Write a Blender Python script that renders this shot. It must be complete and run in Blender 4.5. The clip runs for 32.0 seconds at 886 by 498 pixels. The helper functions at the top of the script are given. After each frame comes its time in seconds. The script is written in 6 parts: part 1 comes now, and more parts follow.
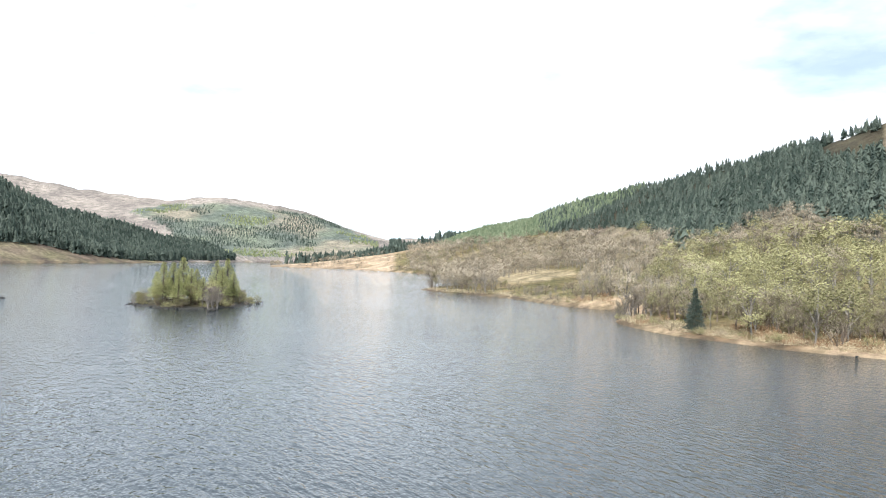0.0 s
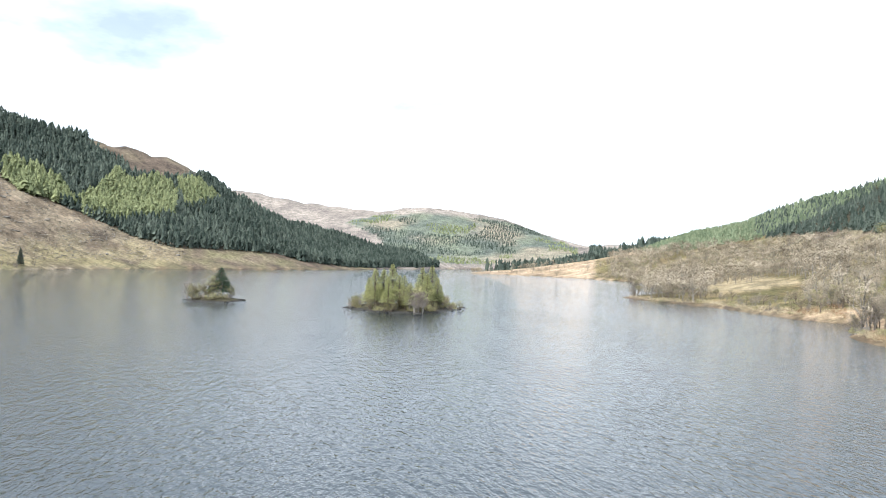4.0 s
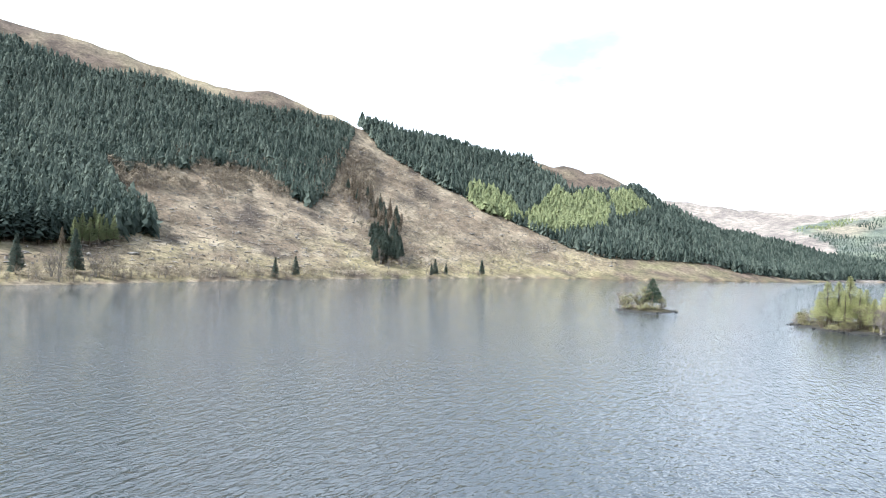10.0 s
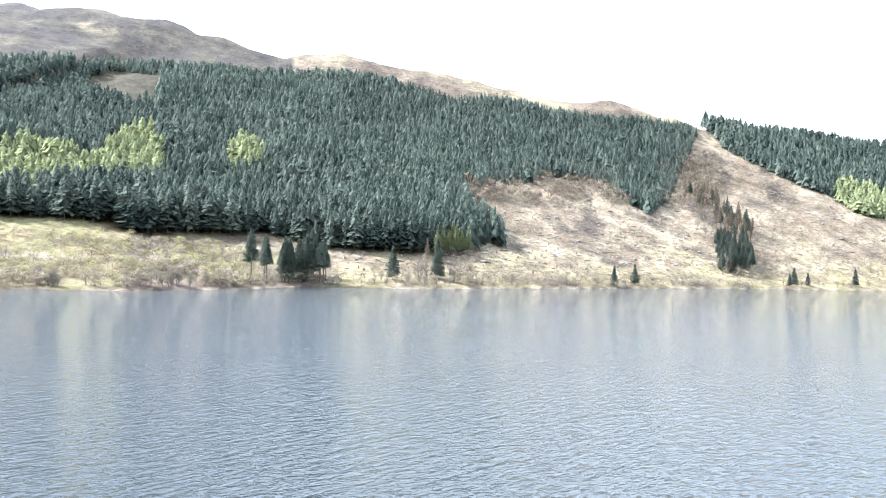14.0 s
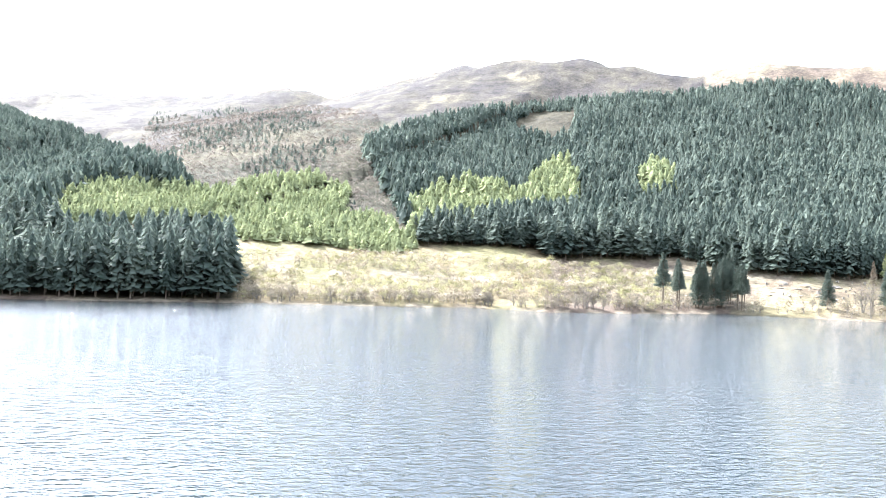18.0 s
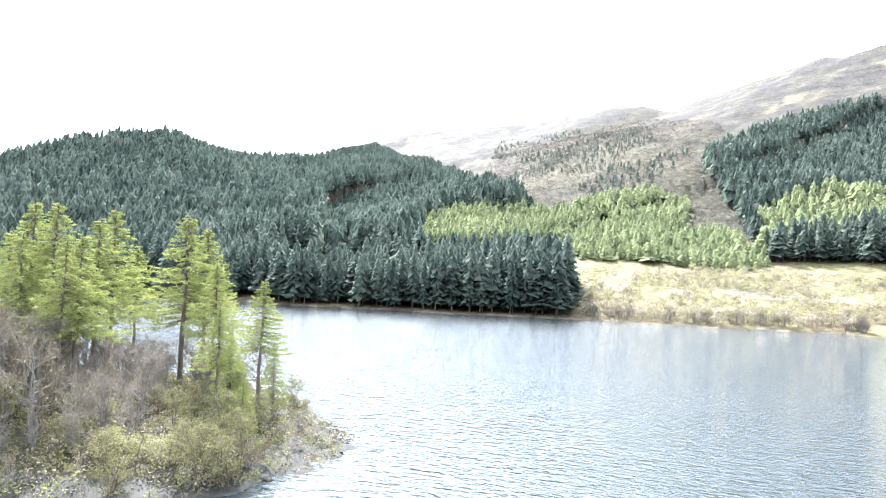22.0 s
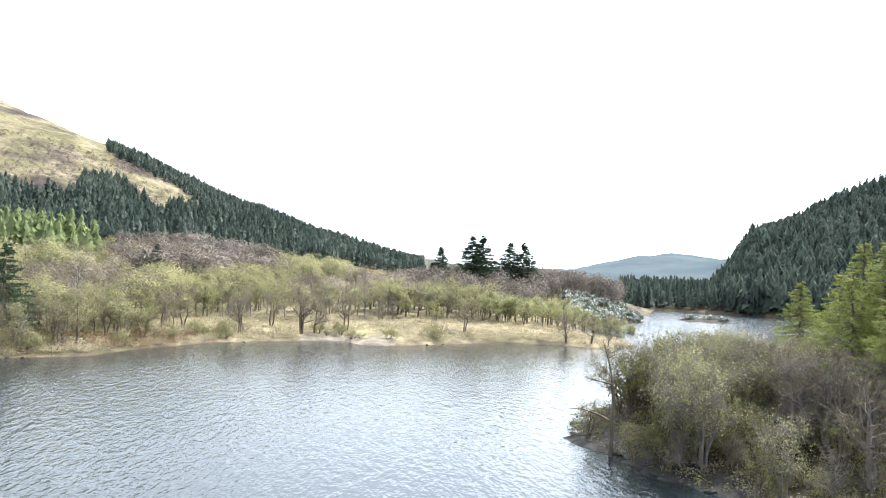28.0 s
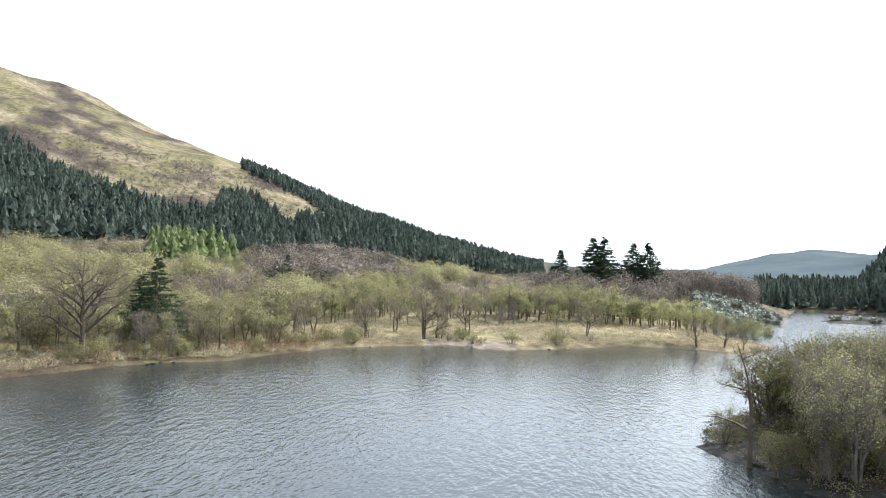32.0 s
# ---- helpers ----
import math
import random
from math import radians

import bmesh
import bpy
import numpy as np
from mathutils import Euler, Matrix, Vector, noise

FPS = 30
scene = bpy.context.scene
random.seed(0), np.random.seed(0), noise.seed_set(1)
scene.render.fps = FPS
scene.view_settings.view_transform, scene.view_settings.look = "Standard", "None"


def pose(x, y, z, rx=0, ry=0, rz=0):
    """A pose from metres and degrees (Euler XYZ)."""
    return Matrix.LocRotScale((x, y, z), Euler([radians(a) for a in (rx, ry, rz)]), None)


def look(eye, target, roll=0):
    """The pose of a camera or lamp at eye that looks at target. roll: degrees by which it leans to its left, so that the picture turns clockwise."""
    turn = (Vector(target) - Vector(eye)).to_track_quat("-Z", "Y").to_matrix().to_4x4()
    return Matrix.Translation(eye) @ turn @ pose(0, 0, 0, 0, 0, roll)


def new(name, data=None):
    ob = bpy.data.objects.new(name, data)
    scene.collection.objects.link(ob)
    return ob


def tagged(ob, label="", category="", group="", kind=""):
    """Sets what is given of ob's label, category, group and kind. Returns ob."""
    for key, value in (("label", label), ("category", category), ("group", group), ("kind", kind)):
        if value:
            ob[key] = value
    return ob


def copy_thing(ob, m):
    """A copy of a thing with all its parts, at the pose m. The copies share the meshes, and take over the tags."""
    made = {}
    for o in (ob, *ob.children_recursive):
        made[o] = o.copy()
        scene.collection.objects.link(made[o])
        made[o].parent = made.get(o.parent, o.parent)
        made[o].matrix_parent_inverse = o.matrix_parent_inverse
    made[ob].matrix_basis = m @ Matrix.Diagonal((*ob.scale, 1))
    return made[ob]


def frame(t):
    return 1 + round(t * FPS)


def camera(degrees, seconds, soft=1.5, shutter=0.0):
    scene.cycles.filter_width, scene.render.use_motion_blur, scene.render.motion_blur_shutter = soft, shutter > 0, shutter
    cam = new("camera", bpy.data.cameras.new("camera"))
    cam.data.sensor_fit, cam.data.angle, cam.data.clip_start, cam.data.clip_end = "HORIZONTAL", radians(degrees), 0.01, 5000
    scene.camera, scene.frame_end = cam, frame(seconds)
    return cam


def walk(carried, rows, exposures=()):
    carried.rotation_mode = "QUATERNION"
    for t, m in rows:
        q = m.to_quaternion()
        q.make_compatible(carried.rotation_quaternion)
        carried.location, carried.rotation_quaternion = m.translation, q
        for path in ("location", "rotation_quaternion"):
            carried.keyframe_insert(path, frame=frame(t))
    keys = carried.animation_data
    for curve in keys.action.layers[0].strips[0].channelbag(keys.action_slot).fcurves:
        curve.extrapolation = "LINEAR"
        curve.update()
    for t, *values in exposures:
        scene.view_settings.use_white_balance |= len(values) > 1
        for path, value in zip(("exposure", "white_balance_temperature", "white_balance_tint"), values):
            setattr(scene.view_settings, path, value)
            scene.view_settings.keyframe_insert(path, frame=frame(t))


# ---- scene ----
cam = camera(65.8, 32.0, soft=1.0)
EYE = (0.0, 0.0, 14.0)
# seconds, yaw to the left, pitch up, roll (degrees)
PATH = [
    (0, -4.20, 1.00, 1.56),
    (0.5, -3.12, 1.03, 1.61),
    (1, -1.99, 1.06, 1.62),
    (1.5, -0.85, 1.09, 1.65),
    (2, 0.49, 1.08, 1.67),
    (2.5, 4.02, 1.08, 1.71),
    (3, 8.25, 1.06, 1.72),
    (3.5, 12.11, 1.07, 1.78),
    (5.5, 12.62, 1.27, 1.19),
    (6, 18.67, 1.31, 1.14),
    (6.5, 24.35, 1.34, 1.27),
    (7, 29.90, 1.39, 1.48),
    (7.5, 34.02, 1.36, 1.49),
    (8, 37.76, 1.32, 1.52),
    (8.5, 40.72, 1.26, 1.58),
    (9, 43.17, 1.18, 1.61),
    (9.5, 45.37, 1.11, 1.65),
    (10, 47.29, 1.06, 1.61),
    (10.5, 49.04, 1.00, 1.63),
    (11, 51.54, 0.93, 1.65),
    (11.5, 55.18, 0.91, 1.62),
    (12, 58.59, 0.89, 1.62),
    (12.5, 62.35, 0.86, 1.62),
    (13, 65.97, 0.89, 1.65),
    (13.5, 69.85, 0.91, 1.65),
    (14, 75.09, 0.92, 1.72),
    (14.5, 79.85, 0.94, 1.72),
    (15, 84.08, 1.00, 1.79),
    (15.5, 88.95, 1.05, 1.59),
    (17.5, 105.00, 1.74, 2.08),
    (18, 108.59, 1.83, 2.09),
    (18.5, 112.29, 1.91, 2.12),
    (19, 115.84, 1.95, 2.20),
    (19.5, 119.48, 2.02, 2.32),
    (20, 122.67, 2.06, 2.28),
    (20.5, 126.16, 2.15, 2.33),
    (21, 129.28, 2.17, 2.38),
    (21.5, 133.09, 2.21, 2.45),
    (22, 136.25, 2.22, 2.51),
    (22.5, 139.17, 2.22, 2.59),
    (23, 141.95, 2.21, 2.63),
    (23.5, 145.43, 2.23, 2.70),
    (24, 147.92, 2.26, 2.70),
    (24.5, 150.39, 2.32, 2.65),
    (25, 152.66, 2.43, 2.56),
    (25.5, 155.08, 2.50, 2.50),
    (26, 167.59, 2.56, 2.50),
    (26.5, 180.55, 2.52, 2.96),
    (28.5, 200.17, 2.50, 2.63),
    (29, 201.72, 2.53, 2.51),
    (29.5, 207.15, 2.58, 2.37),
    (30, 209.99, 2.56, 2.38),
    (30.5, 209.64, 2.57, 2.18),
    (31, 209.28, 2.55, 2.00),
    (31.5, 208.97, 2.49, 1.78),
    (32, 208.68, 2.40, 1.63),
]


def aim(yaw, pitch, roll):
    """The pose of the hovering camera from its yaw, pitch and roll."""
    a, p = radians(yaw), radians(pitch)
    way = Vector((-math.sin(a) * math.cos(p), math.cos(a) * math.cos(p), math.sin(p)))
    return look(EYE, Vector(EYE) + way, roll)


# seconds, stops, white balance
EXPOSURE = [(0, 1.0, 6100, 10), (6, 1.15, 5950, 10), (9, 1.32, 5850, 10), (13, 1.98, 5700, 11), (15, 2.45, 5750, 12), (17.5, 2.7, 5850, 13), (20, 2.72, 5850, 11), (23, 2.65, 5850, 10), (26, 2.3, 5900, 10), (28.5, 1.25, 6050, 10), (32, 0.9, 6050, 10)]
walk(cam, [(t, aim(y, p, r)) for t, y, p, r in PATH], EXPOSURE)

# ---- sky, clouds and sun ----
SUN_AZ, SUN_EL = radians(152), radians(46)
world = bpy.data.worlds.new("sky")
scene.world = world
world.use_nodes = True
wn, wl = world.node_tree.nodes, world.node_tree.links
wn.clear()


def wnode(kind, **sets):
    n = wn.new(kind)
    for k, v in sets.items():
        n.inputs[k].default_value = v
    return n


sky = wn.new("ShaderNodeTexSky")
sky.sky_type, sky.sun_disc = "NISHITA", False
sky.sun_elevation, sky.sun_rotation = SUN_EL, 2 * math.pi - SUN_AZ
sky.air_density, sky.dust_density = 1.0, 2.5
blue = wnode("ShaderNodeBackground", Strength=0.09)
cloud = wn.new("ShaderNodeBackground")


def wmath(op, a, b, c=None):
    n = wn.new("ShaderNodeMath")
    n.operation = op
    for slot, v in enumerate((a, b, c)):
        if hasattr(v, "is_linked"):
            wl.new(v, n.inputs[slot])
        elif v is not None:
            n.inputs[slot].default_value = v
    return n.outputs[0]


# a broken layer of cloud seen in perspective: it closes up towards the horizon
coord = wn.new("ShaderNodeTexCoord")
axes = wn.new("ShaderNodeSeparateXYZ")
wl.new(coord.outputs["Generated"], axes.inputs[0])
up = wmath("ADD", wmath("MAXIMUM", axes.outputs[2], 0.0), 0.12)
layer = wn.new("ShaderNodeCombineXYZ")
wl.new(wmath("DIVIDE", axes.outputs[0], up), layer.inputs[0])
wl.new(wmath("DIVIDE", axes.outputs[1], up), layer.inputs[1])
puff = wnode("ShaderNodeTexNoise", Scale=0.75, Detail=7.0, Roughness=0.55)
streak = wnode("ShaderNodeTexNoise", Scale=1.7, Detail=6.0, Roughness=0.6)
for n_ in (puff, streak):
    wl.new(layer.outputs[0], n_.inputs["Vector"])
low_sky = wmath("MULTIPLY", wmath("POWER", wmath("SUBTRACT", 1.0, wmath("MAXIMUM", axes.outputs[2], 0.0)), 3.0), 0.2)
cover = wnode("ShaderNodeMapRange")
cover.inputs["From Min"].default_value, cover.inputs["From Max"].default_value = 0.43, 0.62
cover.inputs["To Min"].default_value = 0.3
wl.new(wmath("ADD", puff.outputs[0], low_sky), cover.inputs["Value"])
# cloud is brightest round the sun
to_sun = Vector((-math.sin(SUN_AZ) * math.cos(SUN_EL), math.cos(SUN_AZ) * math.cos(SUN_EL), math.sin(SUN_EL)))
facing = wn.new("ShaderNodeVectorMath")
facing.operation = "DOT_PRODUCT"
facing.inputs[1].default_value = to_sun
wl.new(coord.outputs["Generated"], facing.inputs[0])
glow = wmath("MULTIPLY", wmath("POWER", wmath("MAXIMUM", facing.outputs["Value"], 0.0), 2.0), 1.0)
tone = wmath("MULTIPLY_ADD", streak.outputs[0], 0.9, wmath("ADD", glow, 0.5))
wl.new(tone, cloud.inputs["Strength"])
cloud.inputs["Color"].default_value = (0.92, 0.97, 1.0, 1)
both = wn.new("ShaderNodeMixShader")
wl.new(sky.outputs[0], blue.inputs["Color"])
wl.new(cover.outputs[0], both.inputs[0])
wl.new(blue.outputs[0], both.inputs[1])
wl.new(cloud.outputs[0], both.inputs[2])
wl.new(both.outputs[0], wn.new("ShaderNodeOutputWorld").inputs[0])

sun = new("sun", bpy.data.lights.new("sun", "SUN"))
sun.data.energy, sun.data.angle, sun.data.color = 5.0, radians(0.6), (1.0, 0.955, 0.88)
sun.matrix_world = look(to_sun * 100, (0, 0, 0))


# ---- materials ----
def material(name, rough=0.9, spec=0.2):
    m = bpy.data.materials.new(name)
    m.use_nodes = True
    b = m.node_tree.nodes["Principled BSDF"]
    b.inputs["Roughness"].default_value = rough
    b.inputs["Specular IOR Level"].default_value = spec
    return m, m.node_tree.nodes, m.node_tree.links, b


def ramp(nodes, stops):
    r = nodes.new("ShaderNodeValToRGB")
    while len(r.color_ramp.elements) < len(stops):
        r.color_ramp.elements.new(0.5)
    for el, (at, c) in zip(r.color_ramp.elements, stops):
        el.position, el.color = at, (*c, 1)
    return r


def noise_tex(nodes, links, scale, detail=4.0, rough=0.6, stretch=None, turn=0.0):
    co = nodes.new("ShaderNodeNewGeometry")
    src = co.outputs["Position"]
    if stretch:
        mp = nodes.new("ShaderNodeMapping")
        mp.inputs["Scale"].default_value = stretch
        if turn:
            mp2 = nodes.new("ShaderNodeMapping")
            mp2.inputs["Rotation"].default_value = (0, 0, turn)
            links.new(src, mp2.inputs["Vector"])
            src = mp2.outputs[0]
        links.new(src, mp.inputs["Vector"])
        src = mp.outputs[0]
    n = nodes.new("ShaderNodeTexNoise")
    n.inputs["Scale"].default_value, n.inputs["Detail"].default_value, n.inputs["Roughness"].default_value = scale, detail, rough
    links.new(src, n.inputs["Vector"])
    return n


def mix(nodes, links, a, b, f, blend="MIX"):
    m = nodes.new("ShaderNodeMix")
    m.data_type, m.blend_type = "RGBA", blend
    for src, slot in ((f, 0), (a, 6), (b, 7)):
        if hasattr(src, "is_linked"):
            links.new(src, m.inputs[slot])
        else:
            m.inputs[slot].default_value = src if slot == 0 else (*src, 1)
    return m.outputs[2]


def foliage(name, dark, light, through_light=0.25, rough=0.95):
    """Leaves or needles: a spread of tints from tree to tree and from clump to clump, with light coming through."""
    m, n, l, b = material(name, rough, 0.06)
    tint = n.new("ShaderNodeAttribute")
    tint.attribute_name = "tint"
    isl = n.new("ShaderNodeNewGeometry")
    add = n.new("ShaderNodeMath")
    add.operation = "MULTIPLY_ADD"
    add.inputs[1].default_value = 0.1
    l.new(isl.outputs["Random Per Island"], add.inputs[0])
    sc = n.new("ShaderNodeMath")
    sc.operation = "MULTIPLY"
    sc.inputs[1].default_value = 0.9
    l.new(tint.outputs["Fac"], sc.inputs[0])
    l.new(sc.outputs[0], add.inputs[2])
    r = ramp(n, [(0.0, dark), (1.0, light)])
    l.new(add.outputs[0], r.inputs[0])
    l.new(r.outputs[0], b.inputs["Base Color"])
    tr = n.new("ShaderNodeBsdfTranslucent")
    l.new(r.outputs[0], tr.inputs["Color"])
    ms = n.new("ShaderNodeMixShader")
    ms.inputs[0].default_value = through_light
    l.new(b.outputs[0], ms.inputs[1])
    l.new(tr.outputs[0], ms.inputs[2])
    l.new(ms.outputs[0], n["Material Output"].inputs[0])
    return m


def plain(name, a, b2, scale, rough=0.9, bump=0.3, detail=5.0, stretch=None, dist=0.1):
    m, n, l, b = material(name, rough)
    t = noise_tex(n, l, scale, detail, 0.62, stretch)
    r = ramp(n, [(0.3, a), (0.72, b2)])
    l.new(t.outputs[0], r.inputs[0])
    l.new(r.outputs[0], b.inputs["Base Color"])
    bm_ = n.new("ShaderNodeBump")
    bm_.inputs["Strength"].default_value, bm_.inputs["Distance"].default_value = bump, dist
    l.new(t.outputs[0], bm_.inputs["Height"])
    l.new(bm_.outputs[0], b.inputs["Normal"])
    return m


# haze in the colour: spruce lifted and greyed, hill larch paler than larch_needles
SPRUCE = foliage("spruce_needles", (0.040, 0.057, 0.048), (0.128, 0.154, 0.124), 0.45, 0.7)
HILL_LARCH = foliage("far_larch_needles", (0.155, 0.18, 0.094), (0.285, 0.31, 0.165), 0.45)
FRESH_LARCH = foliage("young_larch_needles", (0.15, 0.185, 0.085), (0.28, 0.325, 0.15), 0.45)
YOUNG = foliage("young_conifer_needles", (0.13, 0.165, 0.10), (0.235, 0.275, 0.175), 0.45)
LARCH = foliage("larch_needles", (0.16, 0.19, 0.055), (0.35, 0.37, 0.135), 0.45)
BIRCH = foliage("spring_leaves", (0.125, 0.117, 0.06), (0.33, 0.315, 0.165), 0.4)
TWIG = foliage("bare_twigs", (0.13, 0.108, 0.078), (0.34, 0.295, 0.222), 0.25, 0.9)
# fresh birch leaf, lighter than spring_leaves: sunlit brightness is in the colour
SUNLEAF = foliage("sunlit_birch_leaves", (0.20, 0.20, 0.095), (0.42, 0.42, 0.21), 0.5)
# leaves darker than spring_leaves: the island's backlit shade is in the colour
SHADELEAF = foliage("shaded_willow_leaves", (0.085, 0.085, 0.04), (0.24, 0.235, 0.10), 0.35)
MAUVETWIG = foliage("mauve_twigs", (0.10, 0.084, 0.072), (0.26, 0.222, 0.19), 0.2, 0.9)
# dark brown-grey twigs; backlit shade is part of the tint
DARKTWIG = foliage("dark_twigs", (0.075, 0.06, 0.044), (0.27, 0.225, 0.165), 0.1, 0.9)
BRACKEN = foliage("dead_bracken", (0.13, 0.075, 0.04), (0.34, 0.22, 0.13), 0.15, 0.95)
GRASS = foliage("straw_grass", (0.25, 0.205, 0.13), (0.50, 0.43, 0.29), 0.25, 0.9)
GREYLEAF = foliage("grey_leaves", (0.025, 0.05, 0.022), (0.62, 0.62, 0.56), 0.1, 0.6)
FRESH = foliage("fresh_leaves", (0.20, 0.21, 0.085), (0.46, 0.47, 0.22), 0.45)
PINE = foliage("pine_needles", (0.024, 0.042, 0.03), (0.085, 0.115, 0.072), 0.3)
BARK = plain("bark", (0.06, 0.045, 0.032), (0.17, 0.14, 0.11), 3.0, 0.95, 0.6, stretch=(1, 1, 0.2))
PALEBARK = plain("pale_bark", (0.09, 0.08, 0.068), (0.24, 0.22, 0.195), 2.5, 0.9, 0.4, stretch=(1, 1, 0.4))
ROCK = plain("wet_rock", (0.008, 0.008, 0.007), (0.042, 0.039, 0.034), 1.2, 0.85, 0.8)
CRAG = plain("crag", (0.05, 0.046, 0.04), (0.24, 0.22, 0.19), 0.5, 0.9, 0.9)
ISLE = plain("island_soil", (0.014, 0.013, 0.008), (0.060, 0.052, 0.026), 0.9, 0.95, 0.8)

# far ranges: aerial haze is painted into their base colour
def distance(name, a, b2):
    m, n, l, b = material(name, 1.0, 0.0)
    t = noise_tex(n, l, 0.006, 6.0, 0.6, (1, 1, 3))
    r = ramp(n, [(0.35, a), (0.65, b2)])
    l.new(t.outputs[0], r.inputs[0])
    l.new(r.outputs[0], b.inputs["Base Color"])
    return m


PALE_HAZE = distance("pale_haze", (0.26, 0.31, 0.34), (0.34, 0.38, 0.39))
BLUE_HAZE = distance("blue_haze", (0.070, 0.088, 0.098), (0.098, 0.118, 0.124))

# the ground: colour laid out by kind of cover, mottled at two scales
GROUND, gn, gl, gb = material("ground_cover", 0.95, 0.1)
cover_at = gn.new("ShaderNodeAttribute")
cover_at.attribute_name = "cover"
broad = noise_tex(gn, gl, 0.05, 7.0, 0.7)
fine = noise_tex(gn, gl, 0.3, 8.0, 0.78)
r1 = ramp(gn, [(0.34, (0.36, 0.35, 0.34)), (0.68, (1.05, 1.0, 0.95))])
r2 = ramp(gn, [(0.33, (0.34, 0.34, 0.34)), (0.67, (1.3, 1.3, 1.3))])
gl.new(broad.outputs[0], r1.inputs[0])
gl.new(fine.outputs[0], r2.inputs[0])
c1 = mix(gn, gl, cover_at.outputs["Color"], r1.outputs[0], 1.0, "MULTIPLY")
c2 = mix(gn, gl, c1, r2.outputs[0], 1.0, "MULTIPLY")
gl.new(c2, gb.inputs["Base Color"])
gbump = gn.new("ShaderNodeBump")
gbump.inputs["Strength"].default_value, gbump.inputs["Distance"].default_value = 0.8, 1.2
gl.new(fine.outputs[0], gbump.inputs["Height"])
gl.new(gbump.outputs[0], gb.inputs["Normal"])

# the loch: dark peaty water under wind ripples
WATER, qn, ql, qb = material("loch_water", 0.33, 0.5)
qb.inputs["Base Color"].default_value = (0.012, 0.018, 0.021, 1)
qb.inputs["IOR"].default_value = 1.53
WIND = radians(-30)
long_wave = noise_tex(qn, ql, 1.5, 2.0, 0.5, (1.0, 0.36, 1.0), WIND)
short_wave = noise_tex(qn, ql, 3.4, 2.0, 0.55, (1.0, 0.42, 1.0), WIND + 0.3)
chop = noise_tex(qn, ql, 6.5, 1.0, 0.5, (1.0, 0.5, 1.0), WIND - 0.25)
gust = noise_tex(qn, ql, 0.014, 4.0, 0.55, (1.0, 0.3, 1.0), WIND)


def add_scaled(a_, b_, k_):
    """a + k * b"""
    m_ = qn.new("ShaderNodeMath")
    m_.operation = "MULTIPLY_ADD"
    m_.inputs[1].default_value = k_
    ql.new(b_.outputs[0], m_.inputs[0])
    ql.new(a_.outputs[0], m_.inputs[2])
    return m_


summed = add_scaled(add_scaled(short_wave, long_wave, 2.0), chop, 0.12)
gmap = qn.new("ShaderNodeMapRange")
gmap.inputs["From Min"].default_value, gmap.inputs["From Max"].default_value = 0.35, 0.65
gmap.inputs["To Min"].default_value, gmap.inputs["To Max"].default_value = 0.8, 1.1
ql.new(gust.outputs[0], gmap.inputs["Value"])
wb = qn.new("ShaderNodeBump")
wb.inputs["Distance"].default_value = 0.12
ql.new(gmap.outputs[0], wb.inputs["Strength"])
calm = qn.new("ShaderNodeMapRange")
calm.inputs["From Min"].default_value, calm.inputs["From Max"].default_value = 0.3, 0.65
calm.inputs["To Min"].default_value, calm.inputs["To Max"].default_value = 0.015, 0.035
ql.new(gust.outputs[0], calm.inputs["Value"])
# the sheltered bay behind the near island lies calmer than the open loch
qgeo = qn.new("ShaderNodeNewGeometry")
bay = qn.new("ShaderNodeVectorMath")
bay.operation = "DISTANCE"
bay.inputs[1].default_value = (45, -95, 0)
ql.new(qgeo.outputs["Position"], bay.inputs[0])
lee = qn.new("ShaderNodeMapRange")
lee.interpolation_type = "SMOOTHSTEP"
lee.inputs["From Min"].default_value, lee.inputs["From Max"].default_value = 50, 125
lee.inputs["To Min"].default_value, lee.inputs["To Max"].default_value = 0.45, 1.0
ql.new(bay.outputs["Value"], lee.inputs["Value"])
for src, dst in ((calm, qb.inputs["Roughness"]), (gmap, wb.inputs["Strength"])):
    times = qn.new("ShaderNodeMath")
    times.operation = "MULTIPLY"
    ql.new(src.outputs[0], times.inputs[0])
    ql.new(lee.outputs[0], times.inputs[1])
    ql.new(times.outputs[0], dst)
ql.new(summed.outputs[0], wb.inputs["Height"])
ql.new(wb.outputs[0], qb.inputs["Normal"])

# ---- the lie of the land ----
def polar(az, d):
    a = np.radians(az)
    return -d * np.sin(a), d * np.cos(a)


# the loch's outline, metres east and north of the point under the camera
LOCH = np.array([
    (80, 105), (70, 114), (64, 125), (58, 136), (55, 154), (55, 170), (68, 188), (72, 209), (58, 223), (43, 276), (26, 295), (13, 327),
    (43, 418), (51, 558), (43, 659), (25, 736), (-72, 888), (-170, 960), (-181, 1016), (-115, 1162), (-149, 1515), (-305, 1577),
    (-350, 1129), (-347, 942), (-363, 826), (-388, 720), (-432, 603), (-430, 449), (-408, 321), (-371, 209), (-337, 124), (-313, 78), (-316, 18),
    (-285, -5), (-256, -43), (-258, -75), (-232, -108), (-207, -148), (-174, -187), (-141, -230), (-112, -310), (-100, -410), (-54, -460), (-23, -470), (12, -470),
])
LOCH = np.concatenate([LOCH, np.array([
    (12, -410), (14, -350), (14, -295), (22, -262), (30, -225), (22, -190), (6, -170), (15, -156), (26, -157), (38, -152), (48, -132), (56, -124), (66, -127),
    (74, -117), (80, -106), (81, -91), (81, -78), (85, -71), (88, -64), (88, -56), (88, -48), (86, -30), (88, 0), (90, 23), (87, 56), (85, 84),
])])
